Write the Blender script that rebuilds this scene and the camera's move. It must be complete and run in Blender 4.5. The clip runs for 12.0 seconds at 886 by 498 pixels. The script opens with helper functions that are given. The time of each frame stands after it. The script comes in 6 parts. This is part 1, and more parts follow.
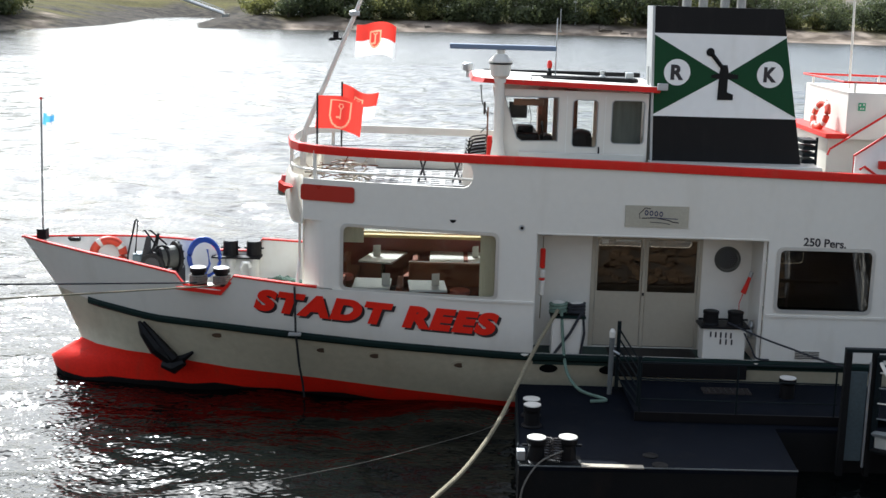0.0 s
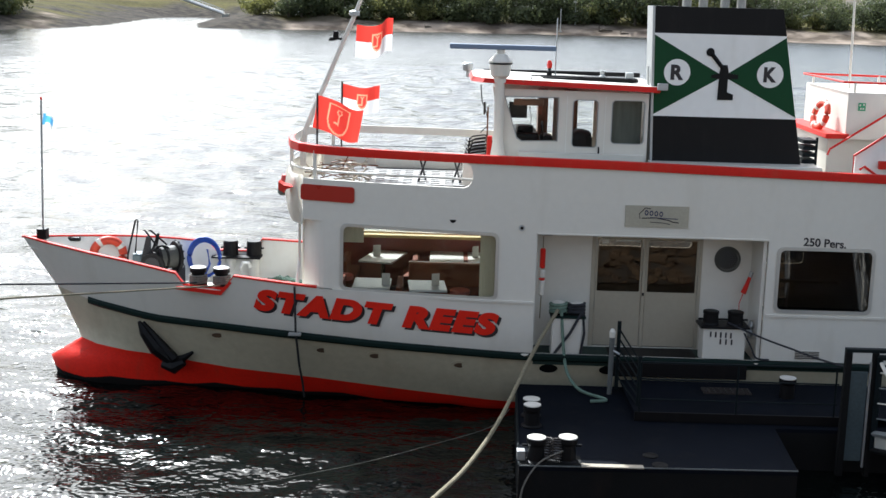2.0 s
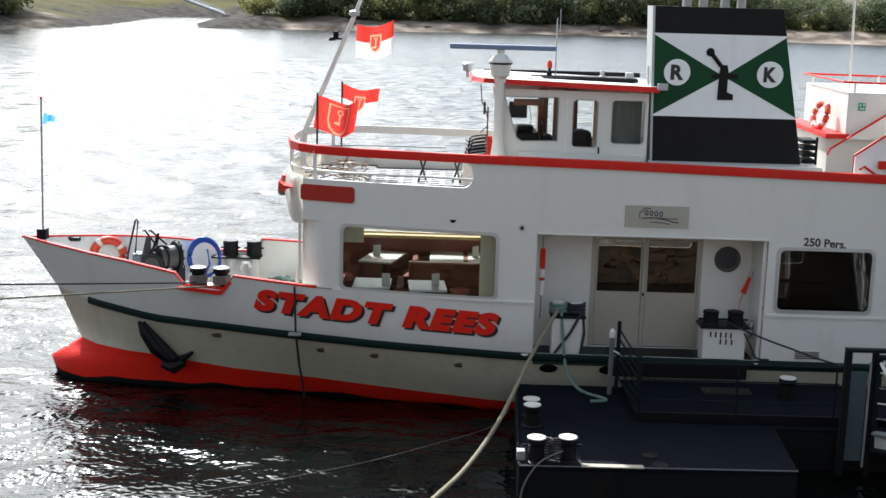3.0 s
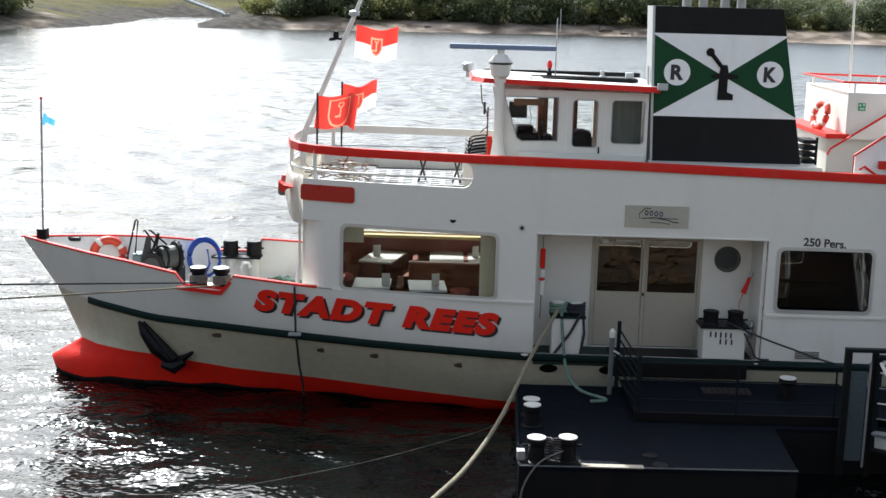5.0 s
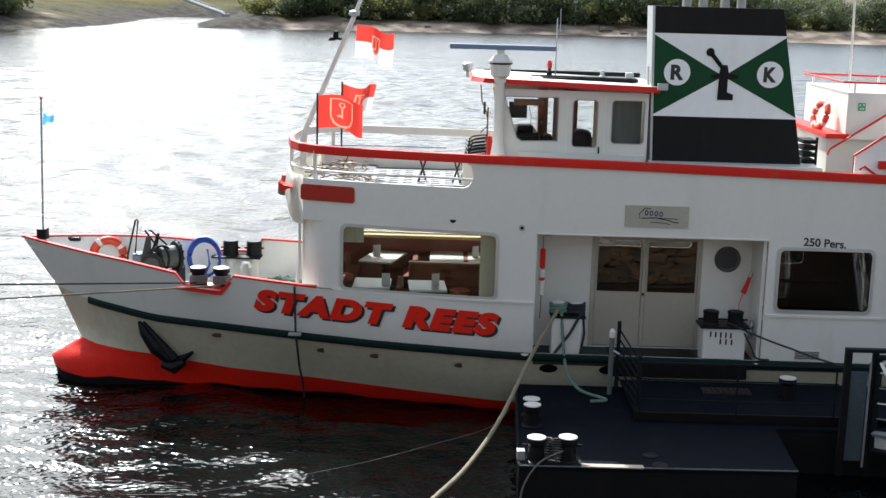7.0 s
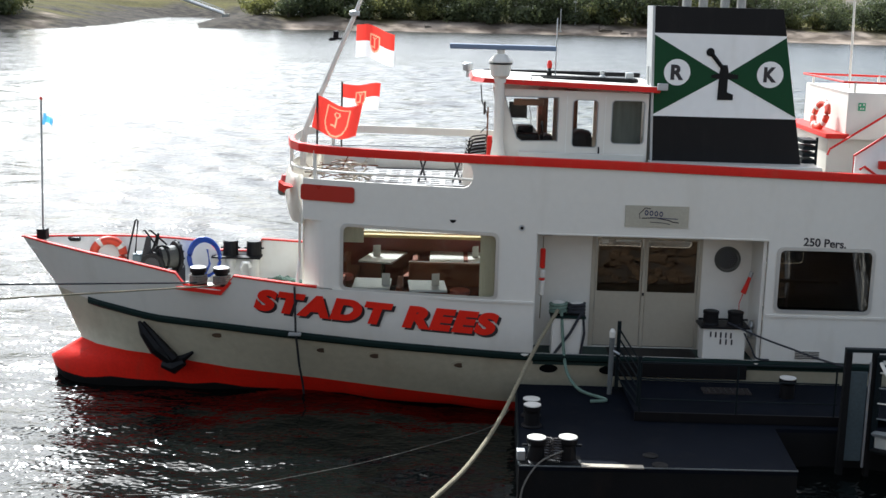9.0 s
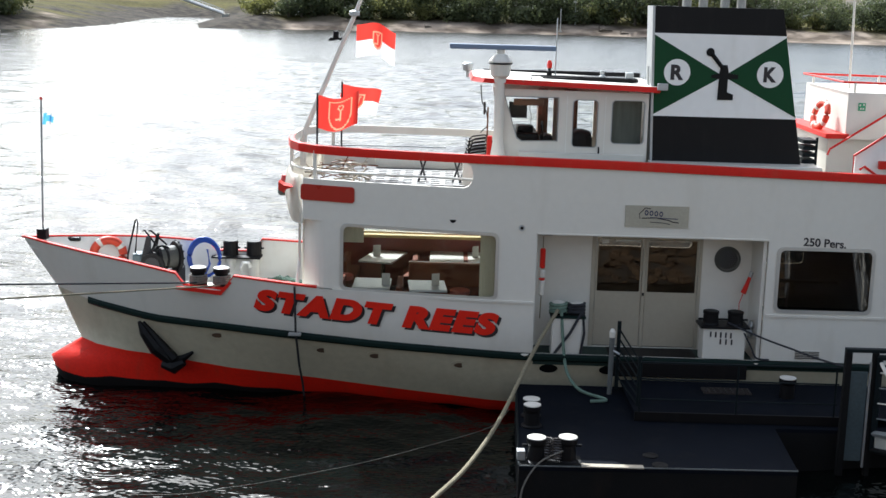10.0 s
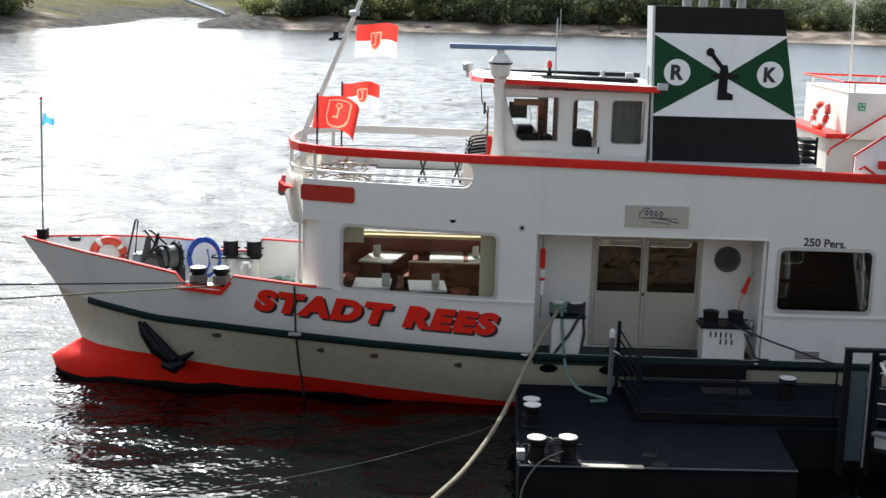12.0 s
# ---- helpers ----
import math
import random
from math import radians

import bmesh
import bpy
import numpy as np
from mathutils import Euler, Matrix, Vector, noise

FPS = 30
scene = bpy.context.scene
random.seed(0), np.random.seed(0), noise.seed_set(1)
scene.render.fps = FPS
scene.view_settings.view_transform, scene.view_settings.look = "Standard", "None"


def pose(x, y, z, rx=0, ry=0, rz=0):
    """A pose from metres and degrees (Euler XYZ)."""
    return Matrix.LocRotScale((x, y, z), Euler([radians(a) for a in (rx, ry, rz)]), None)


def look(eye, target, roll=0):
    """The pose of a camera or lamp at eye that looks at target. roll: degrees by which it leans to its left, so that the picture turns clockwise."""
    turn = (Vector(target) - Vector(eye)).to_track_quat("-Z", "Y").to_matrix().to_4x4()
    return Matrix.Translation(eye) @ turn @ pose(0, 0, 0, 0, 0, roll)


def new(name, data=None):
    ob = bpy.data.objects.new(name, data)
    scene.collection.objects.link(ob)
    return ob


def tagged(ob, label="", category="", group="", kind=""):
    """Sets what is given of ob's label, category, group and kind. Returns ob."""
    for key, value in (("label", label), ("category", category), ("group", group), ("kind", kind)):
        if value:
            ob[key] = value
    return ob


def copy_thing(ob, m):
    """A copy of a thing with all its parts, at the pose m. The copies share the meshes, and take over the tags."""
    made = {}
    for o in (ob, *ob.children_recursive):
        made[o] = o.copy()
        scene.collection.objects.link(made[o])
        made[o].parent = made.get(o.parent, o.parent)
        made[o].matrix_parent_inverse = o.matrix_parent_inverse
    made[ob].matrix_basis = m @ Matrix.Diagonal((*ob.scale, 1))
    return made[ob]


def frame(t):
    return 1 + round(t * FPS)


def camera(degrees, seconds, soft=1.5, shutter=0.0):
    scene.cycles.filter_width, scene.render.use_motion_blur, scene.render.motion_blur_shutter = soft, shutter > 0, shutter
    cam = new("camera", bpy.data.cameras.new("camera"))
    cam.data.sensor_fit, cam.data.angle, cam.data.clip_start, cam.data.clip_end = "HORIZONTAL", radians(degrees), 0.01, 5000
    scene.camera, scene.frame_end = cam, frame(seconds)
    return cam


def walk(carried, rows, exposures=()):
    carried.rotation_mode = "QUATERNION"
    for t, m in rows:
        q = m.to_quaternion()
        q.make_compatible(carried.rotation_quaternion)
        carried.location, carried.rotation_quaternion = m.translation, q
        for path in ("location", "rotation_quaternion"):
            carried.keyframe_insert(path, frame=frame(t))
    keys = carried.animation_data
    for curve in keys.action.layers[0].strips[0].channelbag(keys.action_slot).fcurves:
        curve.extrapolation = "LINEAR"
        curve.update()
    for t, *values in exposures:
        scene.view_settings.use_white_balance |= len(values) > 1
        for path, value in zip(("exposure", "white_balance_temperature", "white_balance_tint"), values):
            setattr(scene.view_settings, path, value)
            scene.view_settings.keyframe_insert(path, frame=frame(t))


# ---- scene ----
cam = camera(37.645, 12.0, soft=1.5)
CAM_POSE = pose(0, -22.4, 7.42, 90 - 10.974, 0, 0) @ pose(0, 0, 0, 0, 0, 1.6)
walk(cam, [(0.0, CAM_POSE), (12.0, CAM_POSE)], exposures=[(0.0, 0.83, 5940, 6), (12.0, 0.83, 5940, 6)])

# ---------------------------------------------------------------- light
SUN_AZ, SUN_EL = radians(-23.5), radians(43.2)      # azimuth from +y towards +x
world = bpy.data.worlds.new("world")
scene.world = world
world.use_nodes = True
wn = world.node_tree
sky = wn.nodes.new("ShaderNodeTexSky")
sky.sky_type = "NISHITA"
sky.sun_disc = False
sky.sun_elevation, sky.sun_rotation = SUN_EL, SUN_AZ
sky.air_density, sky.dust_density = 1.0, 3.8
wn.nodes["Background"].inputs["Strength"].default_value = 0.15
haze = wn.nodes.new("ShaderNodeHueSaturation")      # a hazy, whitish sky
haze.inputs["Saturation"].default_value = 0.5
wn.links.new(sky.outputs[0], haze.inputs["Color"])
wn.links.new(haze.outputs[0], wn.nodes["Background"].inputs["Color"])
sun = new("sun", bpy.data.lights.new("sun", "SUN"))
sun.data.energy, sun.data.angle, sun.data.color = 5.0, radians(0.53), (1.0, 0.99, 0.965)
sun_way = Vector((math.sin(SUN_AZ) * math.cos(SUN_EL), math.cos(SUN_AZ) * math.cos(SUN_EL), math.sin(SUN_EL)))
sun.matrix_world = look(sun_way * 60, (0, 0, 0))


# ---------------------------------------------------------------- materials
def material(name, color, rough=0.5, metal=0.0, vary=0.12, scale=6.0, bump=0.0, bump_scale=60.0, stain=None, stain_amount=0.0, spec=0.5, stretch=(1, 1, 1)):
    """A surface with a large and a small variation of its colour, stains and fine relief."""
    m = bpy.data.materials.new(name)
    m.use_nodes = True
    n, l = m.node_tree.nodes, m.node_tree.links
    b = n["Principled BSDF"]
    b.inputs["Metallic"].default_value = metal
    b.inputs["Specular IOR Level"].default_value = spec
    geo = n.new("ShaderNodeTexCoord")
    mp = n.new("ShaderNodeMapping")
    mp.inputs["Scale"].default_value = stretch
    l.new(geo.outputs["Object"], mp.inputs["Vector"])
    big, small = n.new("ShaderNodeTexNoise"), n.new("ShaderNodeTexNoise")
    for tex, s, d in ((big, scale * 0.25, 4), (small, scale * 4, 3)):
        tex.inputs["Scale"].default_value, tex.inputs["Detail"].default_value = s, d
        l.new(mp.outputs[0], tex.inputs["Vector"])
    add = n.new("ShaderNodeMath")
    add.operation = "ADD"
    l.new(big.outputs[0], add.inputs[0])
    l.new(small.outputs[0], add.inputs[1])
    ramp = n.new("ShaderNodeMapRange")
    ramp.inputs["From Min"].default_value, ramp.inputs["From Max"].default_value = 0.6, 1.4
    ramp.inputs["To Min"].default_value, ramp.inputs["To Max"].default_value = 1 - vary, 1 + vary
    l.new(add.outputs[0], ramp.inputs["Value"])
    mul = n.new("ShaderNodeVectorMath")
    mul.operation = "SCALE"
    mul.inputs[0].default_value = color
    l.new(ramp.outputs[0], mul.inputs["Scale"])
    out = mul.outputs[0]
    if stain:
        st = n.new("ShaderNodeTexNoise")
        st.inputs["Scale"].default_value, st.inputs["Detail"].default_value = scale * 0.6, 8
        mp2 = n.new("ShaderNodeMapping")
        mp2.inputs["Scale"].default_value = (1.6, 1.6, 0.35)
        l.new(geo.outputs["Object"], mp2.inputs["Vector"])
        l.new(mp2.outputs[0], st.inputs["Vector"])
        r2 = n.new("ShaderNodeMapRange")
        r2.inputs["From Min"].default_value, r2.inputs["From Max"].default_value = 0.55, 0.8
        r2.inputs["To Max"].default_value = stain_amount
        l.new(st.outputs[0], r2.inputs["Value"])
        mix = n.new("ShaderNodeMix")
        mix.data_type = "RGBA"
        l.new(r2.outputs[0], mix.inputs["Factor"])
        l.new(out, mix.inputs[6])
        mix.inputs[7].default_value = (*stain, 1)
        out = mix.outputs[2]
    l.new(out, b.inputs["Base Color"])
    rr = n.new("ShaderNodeMapRange")
    rr.inputs["To Min"].default_value, rr.inputs["To Max"].default_value = max(rough - 0.1, 0.02), min(rough + 0.1, 1)
    l.new(small.outputs[0], rr.inputs["Value"])
    l.new(rr.outputs[0], b.inputs["Roughness"])
    if bump:
        bt = n.new("ShaderNodeTexNoise")
        bt.inputs["Scale"].default_value, bt.inputs["Detail"].default_value = bump_scale, 4
        l.new(mp.outputs[0], bt.inputs["Vector"])
        bp = n.new("ShaderNodeBump")
        bp.inputs["Distance"].default_value = bump
        l.new(bt.outputs[0], bp.inputs["Height"])
        l.new(bp.outputs[0], b.inputs["Normal"])
    return m


BEIGE = material("beige_door_paint", (0.39, 0.345, 0.265), 0.45, vary=0.06, scale=3, stain=(0.3, 0.25, 0.17), stain_amount=0.4)
WHITE = material("white_paint", (0.69, 0.65, 0.575), 0.38, vary=0.03, scale=2, bump=0.004, bump_scale=3.0, stain=(0.52, 0.47, 0.38), stain_amount=0.35)
# white_paint lightened: bounce and sun brightness put into the colour
FUNNEL_WHITE = material("lit_white_paint", (0.88, 0.86, 0.82), 0.38, vary=0.03, scale=2, bump=0.004, bump_scale=3.0, stain=(0.52, 0.47, 0.38), stain_amount=0.35)
# hull white below the strake: shade and water reflection put into the colour
HULL_LOW_SHADE = material("shade_toned_hull_white", (0.49, 0.44, 0.315), 0.5, vary=0.12, scale=2, bump=0.006, bump_scale=3.0, stain=(0.36, 0.29, 0.2), stain_amount=0.6)
CREAM = material("cream_paint", (0.76, 0.74, 0.68), 0.4, vary=0.03, scale=2, stain=(0.5, 0.44, 0.33), stain_amount=0.3)
RED = material("red_paint", (0.60, 0.018, 0.010), 0.45, spec=0.2, vary=0.08, scale=4, stain=(0.45, 0.1, 0.06), stain_amount=0.4)
BOOT_RED = material("red_boot_paint", (0.62, 0.016, 0.006), 0.6, spec=0.12, vary=0.14, scale=5, bump=0.004, bump_scale=20, stain=(0.3, 0.04, 0.02), stain_amount=0.5)
BOOT_BLACK = material("black_underwater_paint", (0.007, 0.006, 0.0055), 0.8, vary=0.3, scale=6, bump=0.004, spec=0.1)
GREEN = material("dark_green_paint", (0.0035, 0.013, 0.0105), 0.55, spec=0.15, vary=0.2, scale=5, bump=0.003, bump_scale=40)
FUNNEL_GREEN = material("funnel_green_paint", (0.006, 0.052, 0.017), 0.5, vary=0.1, scale=5, spec=0.2)
BLACK = material("black_paint", (0.005, 0.0045, 0.005), 0.5, vary=0.25, scale=6, stain=(0.02, 0.017, 0.015), stain_amount=0.3, spec=0.2)
LETTER_RED = material("letter_red_paint", (0.70, 0.02, 0.008), 0.55, spec=0.15, vary=0.08, scale=8)
LETTER_BLACK = material("letter_black_paint", (0.02, 0.016, 0.018), 0.5, vary=0.1)
DARK_RED = material("dark_red_panel", (0.36, 0.014, 0.006), 0.3, vary=0.04, scale=1)
STEEL = material("galvanised_steel", (0.42, 0.43, 0.43), 0.45, 0.7, vary=0.15, scale=10)
ALUMINIUM = material("brushed_aluminium_frame", (0.55, 0.54, 0.5), 0.4, 0.6, vary=0.1, scale=12)
RUBBER = material("black_rubber", (0.018, 0.017, 0.018), 0.7, vary=0.3, bump=0.003)
ROPE_PALE = material("pale_rope", (0.235, 0.2, 0.13), 0.9, vary=0.3, scale=60, bump=0.01, bump_scale=160)
ROPE_GREY = material("grey_weathered_rope", (0.17, 0.155, 0.13), 0.9, vary=0.3, scale=60, bump=0.01, bump_scale=160)
ROPE_GREEN = material("green_rope", (0.15, 0.22, 0.17), 0.9, vary=0.3, scale=60, bump=0.01, bump_scale=160)
ROPE_DARK = material("dark_rope", (0.025, 0.025, 0.03), 0.9, vary=0.3, scale=60, bump=0.01, bump_scale=160)
HOSE_BLUE = material("blue_hose", (0.012, 0.06, 0.36), 0.4, vary=0.2, scale=20)
ORANGE = material("lifebuoy_orange", (0.6, 0.05, 0.016), 0.5, vary=0.1, scale=10)
PONTOON = material("dark_grey_deck_steel", (0.0055, 0.007, 0.011), 0.75, vary=0.35, scale=4, bump=0.006, bump_scale=45, stain=(0.02, 0.019, 0.018), stain_amount=0.45, spec=0.05)
PONTOON_SIDE = material("tarred_pontoon_side", (0.006, 0.006, 0.006), 0.75, vary=0.3, scale=4, bump=0.01, stain=(0.02, 0.013, 0.009), stain_amount=0.5, spec=0.2)
POST_DARK = material("dark_olive_cast_metal", (0.06, 0.06, 0.05), 0.6, vary=0.3, scale=10)
RAIL_DARK = material("dark_green_rail_paint", (0.005, 0.009, 0.0105), 0.55, vary=0.25, scale=12, spec=0.15)
WOOD = material("varnished_brown_wood", (0.17, 0.06, 0.022), 0.4, vary=0.3, scale=5, stretch=(1, 1, 8))
SEAT_BROWN = material("brown_upholstery", (0.19, 0.042, 0.014), 0.85, vary=0.35, scale=9, bump=0.004)
TABLE_WHITE = material("white_tabletop", (0.78, 0.76, 0.72), 0.3, vary=0.03, scale=4)
CARD = material("printed_card", (0.6, 0.58, 0.52), 0.6, vary=0.15, scale=14)
FLOOR = material("brown_cabin_floor", (0.12, 0.075, 0.05), 0.6, vary=0.25, scale=5)
DECK_GREY = material("grey_deck_paint", (0.13, 0.127, 0.125), 0.7, vary=0.2, scale=4, bump=0.004)
# pale tone chosen for the unseen foredeck, to bounce light up
DECK_PALE = material("bounce_pale_deck", (0.34, 0.33, 0.31), 0.7, vary=0.15, scale=4, bump=0.004)
DECK_GREEN = material("green_deck_paint", (0.008, 0.03, 0.023), 0.6, vary=0.2, scale=4)
GRATING = material("pale_grating", (0.3, 0.29, 0.275), 0.6, vary=0.1, scale=8)
STICK = material("bleached_driftwood", (0.42, 0.36, 0.28), 0.9, vary=0.3, scale=14, bump=0.006)
RADAR_BLUE = material("blue_grey_radar_cover", (0.16, 0.21, 0.3), 0.45, vary=0.08)
EMBLEM_BLUE = material("dark_blue_emblem_paint", (0.03, 0.035, 0.08), 0.5, vary=0.1)
PLAQUE = material("pale_beige_plaque", (0.39, 0.355, 0.275), 0.5, vary=0.1, scale=7)
CLOTH_RED = material("red_flag_cloth", (0.72, 0.05, 0.035), 0.8, vary=0.06, scale=14)
CLOTH_WHITE = material("white_flag_cloth", (0.8, 0.79, 0.77), 0.8, vary=0.05, scale=14)
CLOTH_CREAM = material("faded_gold_flag_cloth", (0.76, 0.33, 0.2), 0.8, vary=0.06, scale=14)
CLOTH_BLUE = material("light_blue_pennant_cloth", (0.12, 0.42, 0.7), 0.8, vary=0.08, scale=14)
for cloth in (CLOTH_RED, CLOTH_WHITE, CLOTH_CREAM, CLOTH_BLUE):
    nt = cloth.node_tree
    tr = nt.nodes.new("ShaderNodeBsdfTranslucent")
    mixs = nt.nodes.new("ShaderNodeMixShader")
    mixs.inputs[0].default_value = 0.5
    src = nt.nodes["Principled BSDF"].inputs["Base Color"].links[0].from_socket
    nt.links.new(src, tr.inputs["Color"])
    nt.links.new(nt.nodes["Principled BSDF"].outputs[0], mixs.inputs[1])
    nt.links.new(tr.outputs[0], mixs.inputs[2])
    nt.links.new(mixs.outputs[0], nt.nodes["Material Output"].inputs["Surface"])
BARK = material("grey_brown_bark", (0.11, 0.085, 0.06), 0.95, vary=0.3, scale=3, bump=0.02, bump_scale=9)
CONCRETE = material("pale_concrete", (0.4, 0.38, 0.34), 0.9, vary=0.15, scale=1.5, bump=0.01)
LAMP_RED = material("red_lamp_glass", (0.6, 0.02, 0.01), 0.15, vary=0.05)
LAMP_GREEN = material("green_sign", (0.02, 0.3, 0.12), 0.4, vary=0.1)


def glass_material(name, tint, gloss=0.04, ior=1.5):
    m = bpy.data.materials.new(name)
    m.use_nodes = True
    n, l = m.node_tree.nodes, m.node_tree.links
    n.remove(n["Principled BSDF"])
    tr, gl, mx, fr = n.new("ShaderNodeBsdfTransparent"), n.new("ShaderNodeBsdfGlossy"), n.new("ShaderNodeMixShader"), n.new("ShaderNodeFresnel")
    tr.inputs["Color"].default_value = (*tint, 1)
    gl.inputs["Roughness"].default_value = 0.01
    fr.inputs["IOR"].default_value = ior
    add = n.new("ShaderNodeMath")
    add.inputs[1].default_value = gloss
    l.new(fr.outputs[0], add.inputs[0])
    l.new(add.outputs[0], mx.inputs[0])
    l.new(tr.outputs[0], mx.inputs[1])
    l.new(gl.outputs[0], mx.inputs[2])
    l.new(mx.outputs[0], n["Material Output"].inputs["Surface"])
    return m


GLASS = glass_material("clear_glass", (0.9, 0.91, 0.89), 0.0, 1.4)
GLASS_HOUSE = glass_material("coated_clear_glass", (0.93, 0.94, 0.93), 0.0, 1.18)
GLASS_TINT = glass_material("tinted_glass", (0.35, 0.33, 0.3), 0.015)


def foliage_material(name, dark, light):
    m = bpy.data.materials.new(name)
    m.use_nodes = True
    n, l = m.node_tree.nodes, m.node_tree.links
    b = n["Principled BSDF"]
    b.inputs["Roughness"].default_value = 0.6
    geo, info = n.new("ShaderNodeNewGeometry"), n.new("ShaderNodeObjectInfo")
    add = n.new("ShaderNodeMath")
    add.operation = "MULTIPLY_ADD"
    add.inputs[1].default_value = 0.6
    l.new(geo.outputs["Random Per Island"], add.inputs[0])
    half = n.new("ShaderNodeMath")
    half.operation = "MULTIPLY"
    half.inputs[1].default_value = 0.4
    l.new(info.outputs["Random"], half.inputs[0])
    l.new(half.outputs[0], add.inputs[2])
    mix = n.new("ShaderNodeMix")
    mix.data_type = "RGBA"
    mix.inputs[6].default_value, mix.inputs[7].default_value = (*dark, 1), (*light, 1)
    l.new(add.outputs[0], mix.inputs["Factor"])
    l.new(mix.outputs[2], b.inputs["Base Color"])
    tr, ms = n.new("ShaderNodeBsdfTranslucent"), n.new("ShaderNodeMixShader")
    ms.inputs[0].default_value = 0.5
    l.new(mix.outputs[2], tr.inputs["Color"])
    l.new(b.outputs[0], ms.inputs[1])
    l.new(tr.outputs[0], ms.inputs[2])
    l.new(ms.outputs[0], n["Material Output"].inputs["Surface"])
    return m


LEAF = foliage_material("broadleaf_foliage", (0.042, 0.056, 0.028), (0.15, 0.168, 0.068))
LEAF_YELLOW = foliage_material("yellowing_foliage", (0.09, 0.1, 0.035), (0.24, 0.235, 0.075))


def water_material():
    m = bpy.data.materials.new("river_water")
    m.use_nodes = True
    n, l = m.node_tree.nodes, m.node_tree.links
    b = n["Principled BSDF"]
    b.inputs["Base Color"].default_value = (0.002, 0.0032, 0.0028, 1)
    b.inputs["Roughness"].default_value = 0.04
    b.inputs["IOR"].default_value = 1.333
    co = n.new("ShaderNodeTexCoord")
    # out on the open reach the wind ruffles the water ever more finely
    xyz, open_x, open_y, far_out = n.new("ShaderNodeSeparateXYZ"), n.new("ShaderNodeMapRange"), n.new("ShaderNodeMapRange"), n.new("ShaderNodeMath")
    l.new(co.outputs["Object"], xyz.inputs[0])
    for node, axis, a, z in ((open_x, "X", -70.0, 10.0), (open_y, "Y", 60.0, 150.0)):
        node.inputs["From Min"].default_value, node.inputs["From Max"].default_value = a, z
        l.new(xyz.outputs[axis], node.inputs["Value"])
    l.new(open_x.outputs[0], far_out.inputs[0])
    l.new(open_y.outputs[0], far_out.inputs[1])
    far_out.operation = "MULTIPLY"
    ease = n.new("ShaderNodeMapRange")
    ease.inputs["From Min"].default_value, ease.inputs["From Max"].default_value = 8.0, 60.0
    ease.inputs["To Min"].default_value, ease.inputs["To Max"].default_value = 1.0, 0.4
    l.new(xyz.outputs["Y"], ease.inputs["Value"])
    fine = n.new("ShaderNodeMapRange")
    fine.inputs["To Min"].default_value, fine.inputs["To Max"].default_value = 0.085, 0.26
    l.new(far_out.outputs[0], fine.inputs["Value"])
    l.new(fine.outputs[0], b.inputs["Roughness"])
    # calmer water in the lee of the ship and the pontoon
    world_xyz, place, lee_x, lee_y, lee, calm = n.new("ShaderNodeSeparateXYZ"), n.new("ShaderNodeNewGeometry"), n.new("ShaderNodeMapRange"), n.new("ShaderNodeMapRange"), n.new("ShaderNodeMath"), n.new("ShaderNodeMath")
    l.new(place.outputs["Position"], world_xyz.inputs[0])
    for node, axis, a, z in ((lee_x, "X", -5.6, -2.0), (lee_y, "Y", 6.0, 2.0)):
        node.inputs["From Min"].default_value, node.inputs["From Max"].default_value = a, z
        l.new(world_xyz.outputs[axis], node.inputs["Value"])
    broad = n.new("ShaderNodeMath")
    lee.operation, calm.operation, broad.operation = "MULTIPLY", "MULTIPLY_ADD", "MULTIPLY_ADD"
    l.new(lee_x.outputs[0], lee.inputs[0])
    l.new(lee_y.outputs[0], lee.inputs[1])
    l.new(lee.outputs[0], calm.inputs[0])
    calm.inputs[1].default_value = -0.45
    l.new(ease.outputs[0], calm.inputs[2])
    l.new(lee.outputs[0], broad.inputs[0])
    broad.inputs[1].default_value, broad.inputs[2].default_value = -0.55, 1.0
    last = None
    for s, d, stretch, dist in ((0.45, 1, (1.0, 1.8, 1), 0.2), (1.4, 1, (1.0, 1.7, 1), 0.075), (4.2, 1, (1, 1.3, 1), 0.03), (10.0, 0, (1, 1.25, 1), 0.02)):
        mp = n.new("ShaderNodeMapping")
        mp.inputs["Scale"].default_value = stretch
        l.new(co.outputs["Object"], mp.inputs["Vector"])
        t = n.new("ShaderNodeTexNoise")
        t.inputs["Scale"].default_value, t.inputs["Detail"].default_value = s, d
        l.new(mp.outputs[0], t.inputs["Vector"])
        bp = n.new("ShaderNodeBump")
        bp.inputs["Distance"].default_value = dist
        l.new(t.outputs[0], bp.inputs["Height"])
        l.new((broad if s < 2 else calm).outputs[0], bp.inputs["Strength"])
        if last:
            l.new(last.outputs[0], bp.inputs["Normal"])
        last = bp
    l.new(last.outputs[0], b.inputs["Normal"])
    return m


WATER = water_material()


